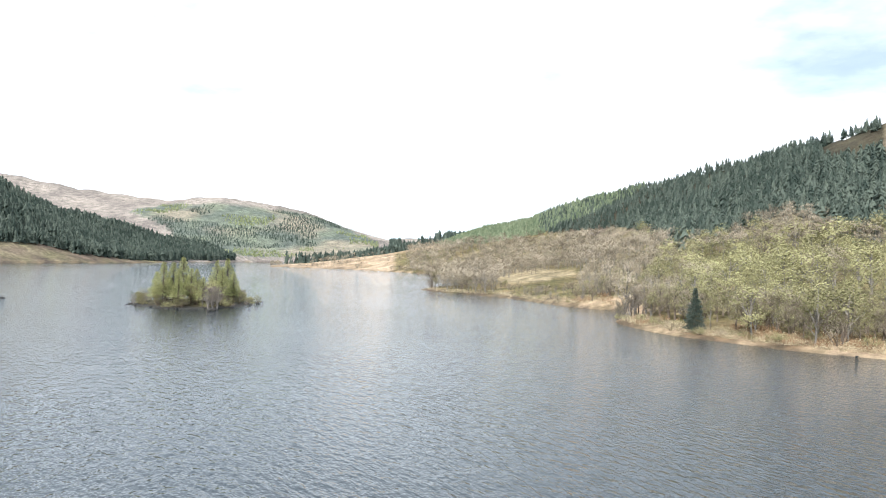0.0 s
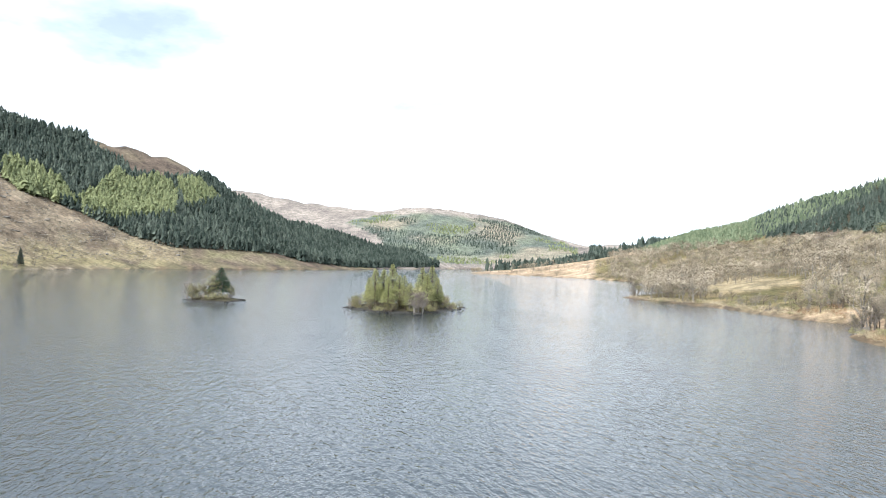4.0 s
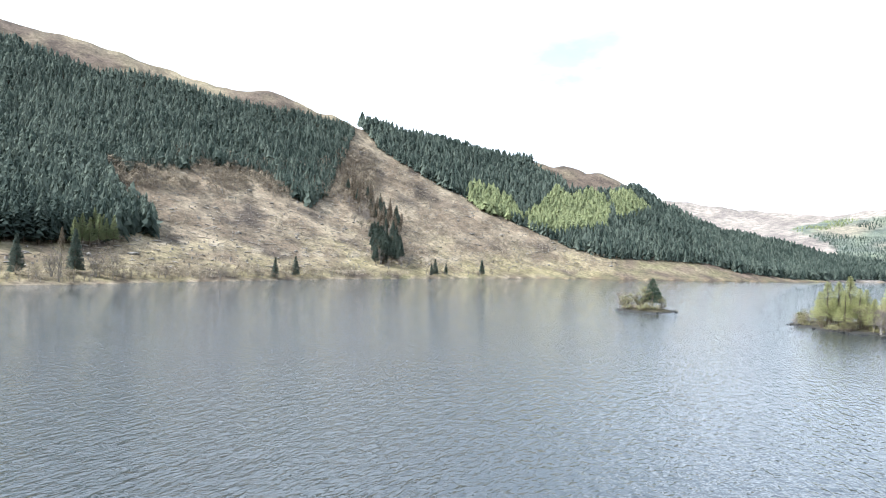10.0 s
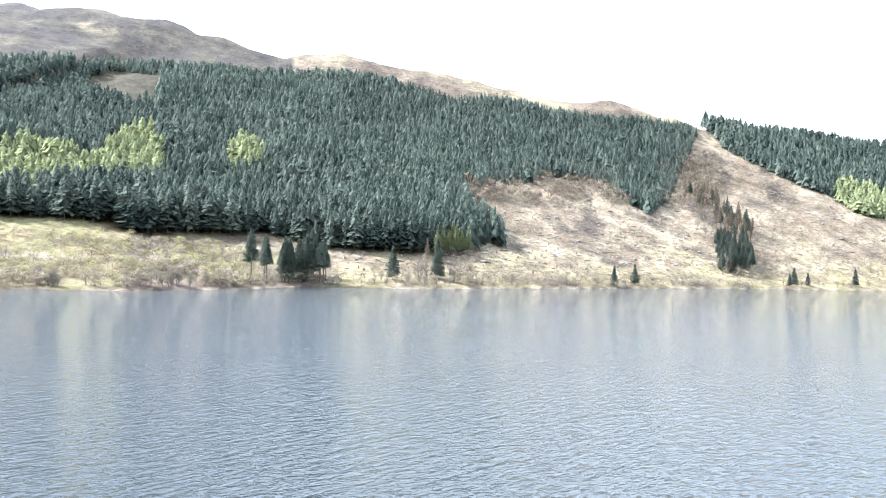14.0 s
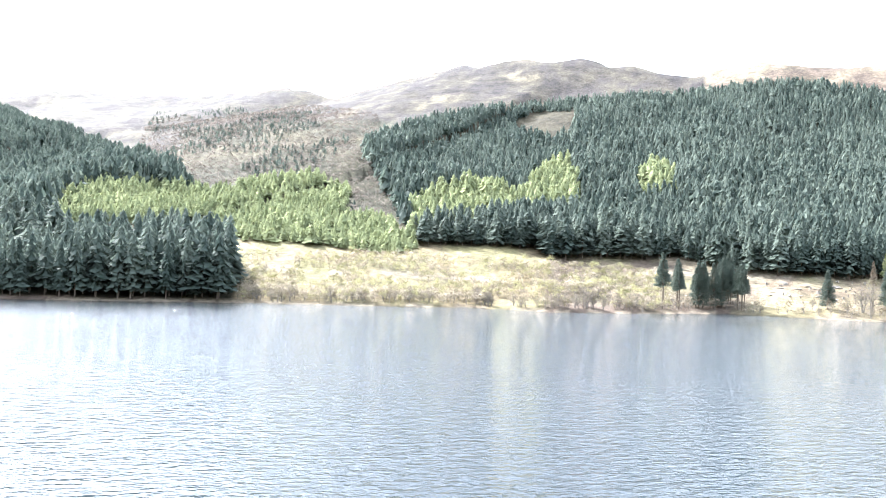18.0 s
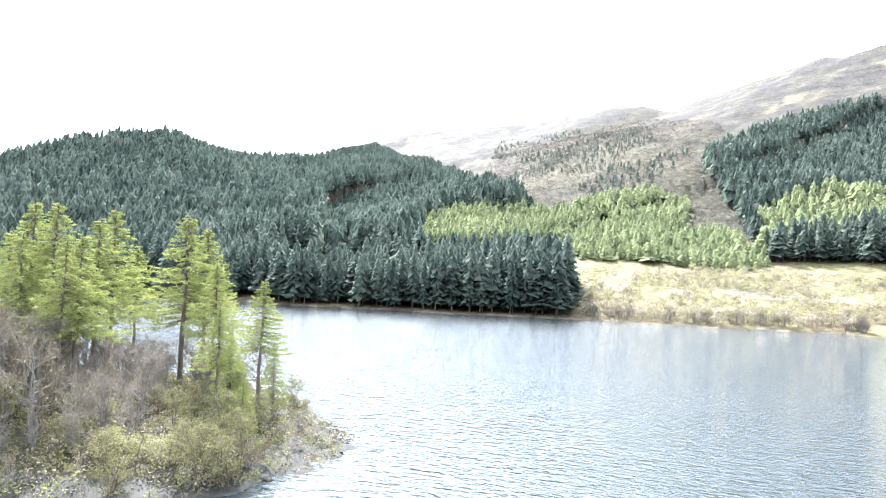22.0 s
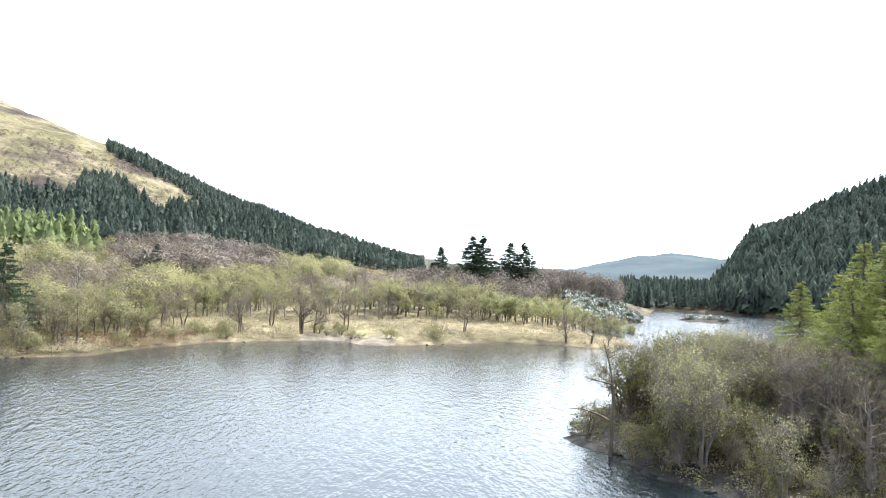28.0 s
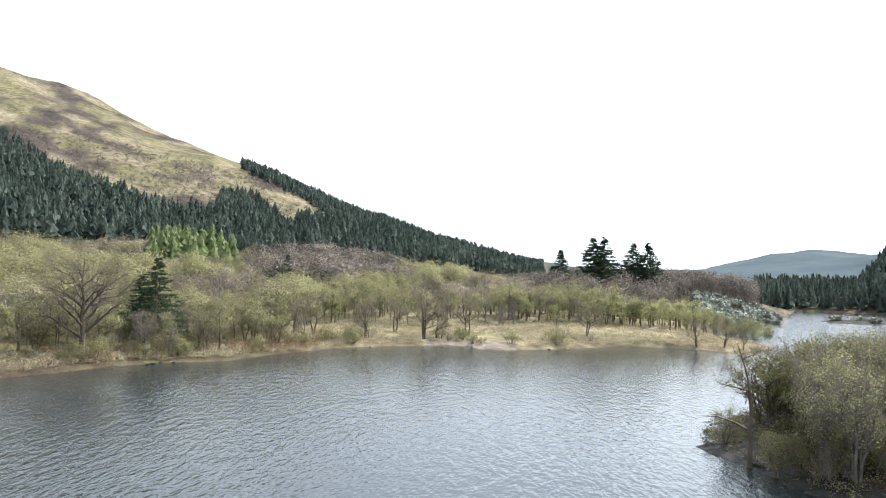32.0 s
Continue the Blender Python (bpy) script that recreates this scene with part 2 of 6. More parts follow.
# ridges: bearing to the left of north, distance, height
RIDGES = {
    "west": ([(9.8, 1700, 10), (17.8, 1400, 34), (24.8, 1280, 72), (30.2, 1220, 118), (32.7, 1177, 154), (34.9, 1157, 168), (39.3, 1115, 177), (41.2, 1096, 177), (44.4, 1071, 181), (47.3, 1050, 194), (51.6, 1004, 200), (55.1, 981, 203), (59.6, 955, 226), (62.4, 942, 234), (64.9, 936, 236), (70.3, 930, 249), (73.3, 930, 261), (78.7, 930, 272), (82.2, 941, 287), (88.6, 962, 288), (94.1, 973, 304), (96.2, 991, 319), (98.1, 1004, 329), (104.0, 1033, 336), (107.1, 1046, 331), (111.2, 1087, 318), (115.2, 1144, 311), (117.6, 1189, 297), (119.1, 1212, 313), (121.9, 1254, 328), (124.2, 1288, 327), (129.0, 1337, 316), (131.8, 1373, 319), (134.6, 1419, 319), (136.5, 1450, 332), (140.2, 1484, 323), (142, 1500, 285), (150, 1600, 210)], 1.25),
    "south_west": ([(130, 700, 75), (134, 720, 95), (138, 780, 125), (141.5, 800, 135), (146.7, 800, 133), (153.4, 800, 127), (156.5, 740, 129), (158.7, 720, 133), (164.5, 730, 121), (168, 740, 104), (171.7, 760, 78), (175, 800, 36), (178, 840, 10)], 1.1),
    "east": ([(-5.2, 1350, 40), (-7.7, 1050, 60), (-9.6, 980, 64), (-12.4, 900, 73), (-15.6, 850, 88), (-19.2, 800, 99), (-21.5, 770, 99), (-25.2, 720, 104), (-32.9, 640, 115), (-37.2, 600, 124), (-49, 600, 150), (-62, 620, 170), (-75, 640, 180), (-90, 660, 185), (-105, 690, 186), (-118, 700, 184), (-123.2, 720, 176), (-127, 760, 154), (-131.3, 800, 130), (-136, 850, 106), (-140.7, 900, 82), (-148.2, 1000, 70), (-152, 1060, 52), (-154.5, 1100, 28), (-159.4, 1200, 8)], 1.5),
    "north": ([(-6.2, 2600, 40), (1.2, 2600, 80), (3.8, 2550, 120), (7.3, 2500, 176), (10.8, 2480, 205), (14.1, 2480, 216), (17.7, 2550, 198), (23.9, 2750, 236), (28.9, 2900, 288), (37.8, 3000, 300)], 1.2),
    "far_north": ([(-18.2, 4300, 130), (-7.3, 4300, 262), (-3.9, 4300, 288), (-0.2, 4350, 258), (3.6, 4350, 205), (9.8, 4400, 170)], 1.2),
    "mid_north": ([(-12.2, 1750, 90), (-8.2, 1800, 112), (-5.2, 1850, 88), (-3.2, 1900, 60), (-1.2, 1950, 30)], 1.3),
    "far_south": ([(171, 2500, 80), (177, 2500, 122), (180.2, 2500, 136), (183, 2500, 118), (186.4, 2500, 84), (190, 2500, 40)], 1.2),
}
REACH = {"west": 1200, "south_west": 700, "east": 900, "north": 1300, "far_north": 1500, "mid_north": 700, "far_south": 900}
# low wooded knolls on the shore: east, north, radius, height
KNOLLS = [(52, -318, 62, 3.0), (34, -282, 26, 3.0), (120, -300, 90, 0.5), (86, 209, 60, 3.0)]
RIDGE_XYZ = {}
for key, (pts, power) in RIDGES.items():
    ra = np.array(pts, float)
    rx_, ry_ = polar(ra[:, 0], ra[:, 1])
    RIDGE_XYZ[key] = (np.stack([rx_, ry_, ra[:, 2]], 1), power)


def near_line(x, y, line):
    """Distance to an open line and the third value of the line at the nearest place."""
    best, val = np.full(x.shape, 1e9), np.zeros(x.shape)
    for a, b in zip(line[:-1], line[1:]):
        d = b - a
        t = np.clip(((x - a[0]) * d[0] + (y - a[1]) * d[1]) / (d[0] ** 2 + d[1] ** 2), 0, 1)
        r = np.hypot(x - a[0] - t * d[0], y - a[1] - t * d[1])
        hit = r < best
        best[hit], val[hit] = r[hit], (a[2] + t * d[2])[hit]
    return best, val


def in_ring(x, y, ring):
    inside = np.zeros(x.shape, bool)
    for (x0, y0), (x1, y1) in zip(ring, np.roll(ring, -1, 0)):
        cross = (y0 > y) != (y1 > y)
        inside ^= cross & (x < (x1 - x0) * (y - y0) / (y1 - y0 + 1e-12) + x0)
    return inside


def waves(x, y, scale, seed, octaves=4):
    """Smooth, endless value noise in the plane, about -1 to 1."""
    out, amp = np.zeros(x.shape), 1.0
    rng = np.random.RandomState(seed)
    table = rng.rand(256, 256) * 2 - 1
    for _ in range(octaves):
        u, v = x / scale, y / scale
        i, j = np.floor(u).astype(int), np.floor(v).astype(int)
        fu, fv = u - i, v - j
        fu, fv = fu * fu * (3 - 2 * fu), fv * fv * (3 - 2 * fv)
        g = lambda a, b: table[a % 256, b % 256]
        out += amp * ((g(i, j) * (1 - fu) + g(i + 1, j) * fu) * (1 - fv) + (g(i, j + 1) * (1 - fu) + g(i + 1, j + 1) * fu) * fv)
        amp, scale = amp * 0.5, scale * 0.5
    return out


def shore_distance(x, y):
    """Metres from the water's edge: positive on land."""
    ring = np.concatenate([LOCH, LOCH[:1]])
    d, _ = near_line(x, y, np.concatenate([ring, np.zeros((len(ring), 1))], 1))
    return np.where(in_ring(x, y, LOCH), -d, d)


def height(x, y, ds=None):
    x, y = np.asarray(x, float), np.asarray(y, float)
    if ds is None:
        ds = shore_distance(x, y)
    dd = np.maximum(ds + waves(x, y, 14, 3, 3) * 1.2, 0)
    z = np.zeros(x.shape)
    for key, (line, power) in RIDGE_XYZ.items():
        dr, h = near_line(x, y, line)
        z = np.maximum(z, h * np.power(dd / (dd + dr + 1e-6), power) * np.clip(1.35 - dr / REACH[key], 0, 1))
    # the gap of the narrows, through which the far hill shows
    az, r = np.degrees(np.arctan2(-x, y)) % 360, np.hypot(x, y)
    z = z * (1 - 0.75 * np.clip((az - 174.5) / 3, 0, 1) * np.clip((189 - az) / 3, 0, 1) * np.clip((r - 420) / 150, 0, 1) * np.clip((1600 - r) / 400, 0, 1))
    rough = np.clip((z - 12) / 60, 0, 1)
    z = z + rough * (waves(x, y, 130, 5, 5) * 3.0 + np.abs(waves(x, y, 45, 9, 4)) * 3 - 0.8)
    low = 0.9 * (1 - np.exp(-dd / 3.0)) + 0.012 * np.minimum(dd, 90) + waves(x, y, 22, 11, 3) * 0.35 * np.clip(dd / 8, 0, 1)
    for kx, ky, kr, kh in KNOLLS:
        low = low + kh * np.exp(-((x - kx) ** 2 + (y - ky) ** 2) / kr**2) * np.clip(dd / 12, 0, 1)
    d2 = ds + waves(x, y, 14, 3, 3) * 1.2
    return np.where(d2 > 0, z + low, np.maximum(-5, 0.22 * d2))


# kinds of cover, outlined by bearing and by slope of sight from the hovering camera
COVER = {
    "rock_patch": [(103.6, 0.216), (101.6, 0.239), (98.0, 0.24), (97.9, 0.207), (99.7, 0.191), (102.5, 0.205)],
    "spruce_west": [(114.3, 0.139), (115.6, 0.179), (113.1, 0.203), (109.9, 0.225), (103.9, 0.244), (98.0, 0.252), (93.3, 0.257), (89.0, 0.26), (85.3, 0.265), (81.5, 0.265), (78.7, 0.254), (74.6, 0.236), (71.1, 0.238), (68.6, 0.232), (66.5, 0.218), (63.3, 0.213), (59.6, 0.208), (56.3, 0.198), (54.9, 0.188), (55.2, 0.17), (57.0, 0.092), (58.4, 0.075), (60.3, 0.098), (62.2, 0.117), (66.3, 0.129), (68.9, 0.118), (72.3, 0.114), (74.1, 0.123), (73.0, 0.082), (70.5, 0.054), (70.2, 0.03), (70.9, 0.035), (74.3, 0.016), (77.9, 0.01), (80.7, 0.013), (84.4, 0.011), (89.6, 0.031), (95.8, 0.03), (99.4, 0.026), (100.4, 0.039), (106.6, 0.04), (110.8, 0.04), (112.1, 0.079)],
    "spruce_north": [(54.6, 0.197), (53.7, 0.233), (47.8, 0.213), (44.3, 0.199), (41.1, 0.186), (39.9, 0.143), (38.2, 0.126), (36.8, 0.108), (34.0, 0.102), (32.1, 0.111), (29.3, 0.104), (25.4, 0.081), (21.7, 0.057), (17.5, 0.034), (14.0, 0.023), (10.9, 0.017), (10.9, -0.004), (19.7, -0.008), (24.4, 0.001), (26.3, 0.01), (33.9, 0.015), (36.7, 0.026), (39.0, 0.044), (41.4, 0.062), (45.4, 0.095), (49.0, 0.126), (52.3, 0.157)],
    "larch_a": [(45.3, 0.115), (43.2, 0.105), (41.4, 0.088), (40.5, 0.061), (43.2, 0.073), (45.2, 0.091)],
    "larch_b": [(40.5, 0.07), (38.7, 0.094), (38.0, 0.11), (36.8, 0.097), (34.9, 0.105), (33.6, 0.088), (33.8, 0.055), (37.6, 0.044), (40.0, 0.054)],
    "larch_c": [(33.8, 0.102), (32.1, 0.104), (30.3, 0.079), (33.0, 0.067)],
    "larch_d": [(111.4, 0.053), (111.5, 0.091), (109.7, 0.113), (105.9, 0.129), (103.7, 0.124), (102.3, 0.109), (100.6, 0.155), (98.5, 0.165), (97.3, 0.13), (97.7, 0.101), (101.4, 0.089), (103.6, 0.076), (106.6, 0.061)],
    "larch_e": [(92.6, 0.112), (92.8, 0.145), (91.5, 0.163), (90.0, 0.143), (90.0, 0.114)],
    "larch_f": [(139.4, 0.039), (137.8, 0.082), (134.3, 0.102), (129.6, 0.105), (128.3, 0.098), (121.2, 0.126), (119.3, 0.132), (116.4, 0.114), (116.8, 0.081), (119.2, 0.071), (113.0, 0.071), (110.6, 0.035), (112.9, 0.025), (119.1, 0.034), (126.4, 0.036), (127.8, 0.059), (132.9, 0.05)],
    "spruce_shore": [(149.8, -0.057), (150.1, 0.028), (142.4, 0.029), (133.4, 0.030), (128.1, 0.018), (125.7, -0.013), (125.5, -0.054)],
    "spruce_south": [(176.6, -0.041), (175.5, 0.08), (171.6, 0.14), (168, 0.17), (164.5, 0.2), (156.4, 0.21), (153.8, 0.18), (146.7, 0.19), (142.8, 0.19), (140.1, 0.172), (137.4, 0.166), (133.8, 0.138), (130.1, 0.122), (128.8, 0.1), (133.8, 0.092), (137.2, 0.085), (139.8, 0.041), (131.7, -0.002), (125.5, -0.052), (136.3, -0.055), (148.5, -0.052), (163.5, -0.042)],
    "spruce_east": [(-12.2, 0.045), (-12.1, 0.104), (-21.5, 0.136), (-30.2, 0.192), (-36.9, 0.232), (-37.1, 0.044), (-34.8, 0.038), (-34.0, 0.065), (-30.7, 0.077), (-28.4, 0.058), (-25.6, 0.036), (-23.1, 0.028), (-20.5, 0.051), (-18.8, 0.057), (-14.3, 0.047)],
    "bare_east": [(-32.9, 0.158), (-34.0, 0.169), (-37.0, 0.181), (-37.0, 0.158), (-34.7, 0.142), (-33.1, 0.142)],
    "green_east": [(-3.5, 0.025), (-7.7, 0.053), (-12.4, 0.083), (-16.9, 0.113), (-21.5, 0.132), (-19.2, 0.097), (-12.4, 0.047), (-7.8, 0.03)],
    "wood_east": [(-2.5, -0.042), (-3.1, -0.023), (-0.3, -0.015), (-0.2, 0.008), (-12.2, 0.045), (-14.3, 0.046), (-17, 0.030), (-20.1, 0.051), (-23.1, 0.025), (-27.2, 0.040), (-33, 0.035), (-38.5, 0.058), (-38.6, -0.105), (-23.3, -0.092), (-18.7, -0.075), (-14.4, -0.058), (-8.8, -0.049)],
    "meadow_east": [(-8.8, -0.012), (-12, -0.007), (-15.3, -0.009), (-14.8, -0.017), (-11.6, -0.027), (-9, -0.029)],
    "spruce_hill_s": [(243.6, 0.041), (243.9, 0.191), (243.4, 0.176), (241.9, 0.17), (240.1, 0.149), (238.2, 0.127), (236.5, 0.117), (234.8, 0.104), (231.9, 0.089), (229.5, 0.084), (227.2, 0.087), (226.8, 0.11), (225.2, 0.112), (223.6, 0.105), (222.2, 0.078), (220.6, 0.062), (220.9, 0.079), (220.0, 0.086), (218.0, 0.082), (220.0, 0.104), (222.0, 0.122), (223.7, 0.134), (225.3, 0.148), (226.0, 0.2), (215.0, 0.2), (205.0, 0.1), (200.3, 0.05), (200.3, 0.003), (210.0, 0.023), (213.1, 0.027), (219.2, 0.037), (221.1, 0.037), (225.6, 0.025), (231.5, 0.045), (237.9, 0.038), (242.9, 0.041)],
    "wood_s": [(243.1, -0.143), (243.6, 0.039), (232.5, 0.034), (224.1, 0.032), (219.1, 0.027), (212.6, 0.018), (200.6, 0.007), (189.7, 0.020), (184.4, 0.021), (181.7, -0.000), (187.6, -0.050), (200.3, -0.072), (217.1, -0.096), (221.6, -0.109), (230.1, -0.123)],
    "larch_s": [(232.0, 0.013), (231.7, 0.043), (228.4, 0.050), (225.4, 0.033), (225.4, 0.017)],
    "forest_far_north": [(20.5, 0.056), (17.7, 0.067), (13.5, 0.071), (7.3, 0.063), (3.6, 0.042), (1.1, 0.024), (1.6, 0.002), (12.1, -0.001), (17.2, 0.019), (17.6, 0.034)],
    "brown_wood_s": [(224.4, -0.006), (224.1, 0.030), (219.2, 0.037), (213.1, 0.022), (211.6, 0.000), (217.2, -0.011)],
    "spruce_far_south": [(185.1, 0.021), (176.2, 0.039), (173.8, 0.016), (172.9, -0.031), (176.0, -0.036), (181.9, -0.039), (183.7, -0.020)],
    "moor_west": [(133.5, 0.12), (132, 0.2), (124.9, 0.222), (119, 0.23), (114.5, 0.225), (113.2, 0.12), (112.5, 0.07), (118, 0.068), (126, 0.08), (130, 0.095)],
    "tan_west": [(54.8, 0.196), (33.1, 0.057), (33, -0.012), (83.5, -0.043), (84.4, -0.001), (76.4, 0.005), (70.4, 0.030), (72.9, 0.087), (73.9, 0.123), (70.1, 0.120), (68.3, 0.147), (60.7, 0.130), (56.7, 0.142)],
}


def in_cover(az, e, name):
    return in_ring(az, e, np.array(COVER[name]))


def bearing(x, y):
    az = np.degrees(np.arctan2(-x, y)) % 360
    return np.where(az > 312, az - 360, az)


# one sheet of ground out to the horizon, finer near the middle
N_AZ, RINGS = 960, np.concatenate([[0.0], np.geomspace(38, 4900, 190)])
gaz, gr = np.meshgrid(np.linspace(0, 360, N_AZ, endpoint=False), RINGS[1:], indexing="xy")
gx, gy = polar(gaz, gr)
gds = shore_distance(gx, gy)
gz = height(gx, gy, gds)
ge = (gz - 14.0) / gr
gb_ = bearing(gx, gy)
mott = waves(gx, gy, 70, 21, 5)
mott2 = waves(gx, gy, 18, 23, 4)
mott3 = waves(gx, gy, 7, 27, 3)


def blend(a, b, k):
    k = np.clip(k, 0, 1)[..., None]
    return np.asarray(a) * (1 - k) + np.asarray(b) * k


HEATH, STRAW, MOSS = (0.14, 0.112, 0.09), (0.265, 0.23, 0.16), (0.18, 0.18, 0.095)
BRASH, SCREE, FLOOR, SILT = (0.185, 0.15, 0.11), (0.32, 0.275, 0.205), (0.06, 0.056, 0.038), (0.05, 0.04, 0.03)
col = blend(HEATH, STRAW, 0.32 + mott * 0.75 + mott2 * 0.3)
col = blend(col, MOSS, (0.15 + mott2 * 0.6) * np.clip(1.1 - gz / 90, 0.15, 1))
east_hill = (gb_ > 195) & (gb_ < 250) & (gz > 30)
col = np.where(east_hill[..., None], blend(blend((0.225, 0.21, 0.115), (0.32, 0.275, 0.19), 0.35 + mott2), (0.10, 0.082, 0.07), 2.8 * waves(gx, gy, 24, 29, 5) - 0.5 + np.clip((gz - 110) / 90, 0, 0.5)), col)
tops = (gb_ > 88) & (gb_ < 150) & (gz > 90)
col = np.where(tops[..., None], blend(blend((0.055, 0.05, 0.05), (0.09, 0.082, 0.062), 0.5 + mott2), STRAW, 0.8 * mott + 0.4 * mott2 - 0.6), col)
moor = (gb_ > 104) & (gb_ < 130) & (gds > 150) & (gz < 170)
col = np.where(moor[..., None], blend((0.065, 0.066, 0.045), (0.12, 0.11, 0.075), 0.4 + mott + 0.5 * mott2), col)
# northern hill: cover colours greyed, with haze mixed into the tints
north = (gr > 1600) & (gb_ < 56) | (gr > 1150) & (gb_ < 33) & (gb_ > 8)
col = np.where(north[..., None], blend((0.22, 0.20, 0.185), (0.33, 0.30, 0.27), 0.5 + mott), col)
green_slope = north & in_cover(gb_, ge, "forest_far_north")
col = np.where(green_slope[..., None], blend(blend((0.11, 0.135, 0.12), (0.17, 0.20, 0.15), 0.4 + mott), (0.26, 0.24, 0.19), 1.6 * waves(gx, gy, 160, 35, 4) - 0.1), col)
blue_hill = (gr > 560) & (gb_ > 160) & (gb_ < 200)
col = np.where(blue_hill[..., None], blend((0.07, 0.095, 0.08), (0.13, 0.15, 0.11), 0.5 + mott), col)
mid_hill = (gr > 1200) & (gr < 2300) & (gb_ > -16) & (gb_ < 0.3)
col = np.where(mid_hill[..., None], blend((0.07, 0.095, 0.08), (0.15, 0.175, 0.11), 0.4 + mott), col)
spit = (gr > 560) & (gr < 1150) & (gb_ > -3.9) & (gb_ < 12.8) & (gds > 0)
col = np.where(spit[..., None], blend((0.44, 0.35, 0.25), (0.30, 0.23, 0.15), 0.3 + mott2 + 0.4 * mott3), col)
tan = in_cover(gb_, ge, "tan_west")
col = np.where(tan[..., None], blend(blend(blend(BRASH, SCREE, 0.5 + mott2 * 0.8 + mott3 * 0.4), (0.27, 0.24, 0.14), 0.9 - gds / 90 + mott2 * 0.5), (0.095, 0.08, 0.066), 2.2 * waves(gx, gy, 34, 91, 4) - 0.75), col)
flats = (gb_ > 100) & (gb_ < 128) & (gds > 0) & (gds < 160)
col = np.where(flats[..., None], blend((0.24, 0.20, 0.125), (0.19, 0.18, 0.095), 0.4 + mott2 + 0.4 * mott3), col)
meadow = (gb_ > 178) & (gb_ < 222) & (gds > 2) & (gds < 60) & (gr < 260)
col = np.where(meadow[..., None], blend((0.44, 0.385, 0.25), (0.30, 0.29, 0.15), 0.25 + mott3 * 0.7), col)
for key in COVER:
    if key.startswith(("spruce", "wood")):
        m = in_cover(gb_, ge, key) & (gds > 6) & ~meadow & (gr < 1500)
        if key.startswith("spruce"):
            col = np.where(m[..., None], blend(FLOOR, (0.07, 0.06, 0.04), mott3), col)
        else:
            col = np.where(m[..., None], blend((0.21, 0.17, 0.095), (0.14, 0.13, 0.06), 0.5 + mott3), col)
clearing = in_cover(gb_, ge, "meadow_east") & (gds > 2)
col = np.where(clearing[..., None], blend((0.40, 0.34, 0.22), (0.30, 0.25, 0.15), 0.4 + mott3), col)
bank = (gb_ < -14) & (gb_ > -40) & (gds > 0) & (gds < 6 + 3 * mott2) & (gr < 400)
col = np.where(bank[..., None], blend((0.40, 0.315, 0.22), (0.27, 0.19, 0.12), 0.4 + mott3), col)
edge = (gds > -4) & (gds < 1.4 + 1.2 * mott3)
west = (gb_ > 40) & (gb_ < 152)
col = np.where(edge[..., None], blend((0.26, 0.21, 0.135), (0.16, 0.125, 0.085), 0.5 + mott3), col)
col = np.where((edge & west & (gds < 2.5))[..., None], (0.27, 0.235, 0.18), col)
beach = (np.hypot(gx - 62, gy + 126) < 10) & (gds < 5)
col = np.where(beach[..., None], (0.31, 0.275, 0.225), col)
col = np.where((gds < -2)[..., None], SILT, col)
track_at = 62 + 14 * waves(gx, gy, 90, 41, 2)
track = (np.abs(gds - track_at) < 2.2) & (gb_ > 46) & (gb_ < 126)
col = np.where(track[..., None], (0.34, 0.30, 0.23), col)
verts = np.concatenate([[[0, 0, -5.0]], np.stack([gx.ravel(), gy.ravel(), gz.ravel()], 1)])
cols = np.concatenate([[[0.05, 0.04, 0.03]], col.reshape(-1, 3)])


def quick_mesh(name, co, faces, mats, smooth=False, tint=None, colour=None, slots=None):
    """A mesh from arrays: faces is an (n, 3) or (n, 4) array of corners."""
    me = bpy.data.meshes.new(name)
    faces = np.asarray(faces)
    k_ = faces.shape[1]
    me.vertices.add(len(co))
    me.vertices.foreach_set("co", np.asarray(co, np.float32).ravel())
    me.loops.add(faces.size)
    me.loops.foreach_set("vertex_index", faces.astype(np.int32).ravel())
    me.polygons.add(len(faces))
    me.polygons.foreach_set("loop_start", np.arange(0, faces.size, k_, dtype=np.int32))
    me.polygons.foreach_set("loop_total", np.full(len(faces), k_, np.int32))
    for m in mats if isinstance(mats, (list, tuple)) else [mats]:
        me.materials.append(m)
    if slots is not None:
        me.polygons.foreach_set("material_index", np.asarray(slots, np.int32))
    if smooth:
        me.polygons.foreach_set("use_smooth", np.ones(len(faces), bool))
    if tint is not None:
        me.attributes.new("tint", "FLOAT", "POINT").data.foreach_set("value", np.asarray(tint, np.float32))
    if colour is not None:
        rgba = np.concatenate([colour, np.ones((len(colour), 1))], 1)
        me.attributes.new("cover", "FLOAT_COLOR", "POINT").data.foreach_set("color", rgba.astype(np.float32).ravel())
    me.update(calc_edges=True)
    return me


ii, jj = np.meshgrid(np.arange(len(RINGS) - 2), np.arange(N_AZ), indexing="ij")
jn = (jj + 1) % N_AZ
quads = np.stack([1 + ii * N_AZ + jj, 1 + (ii + 1) * N_AZ + jj, 1 + (ii + 1) * N_AZ + jn, 1 + ii * N_AZ + jn], -1).reshape(-1, 4)
quads = quads[:, ::-1]
j0 = np.arange(N_AZ)
fan = np.stack([np.zeros(N_AZ, int), 1 + (j0 + 1) % N_AZ, 1 + j0, 1 + j0], -1)
qr, qa = gr.ravel()[quads.min(1) - 1], gb_.ravel()[quads.min(1) - 1]
# backdrop hills, carrying haze in their material colour
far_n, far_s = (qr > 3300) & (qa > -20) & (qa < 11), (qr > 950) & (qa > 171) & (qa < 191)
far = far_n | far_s
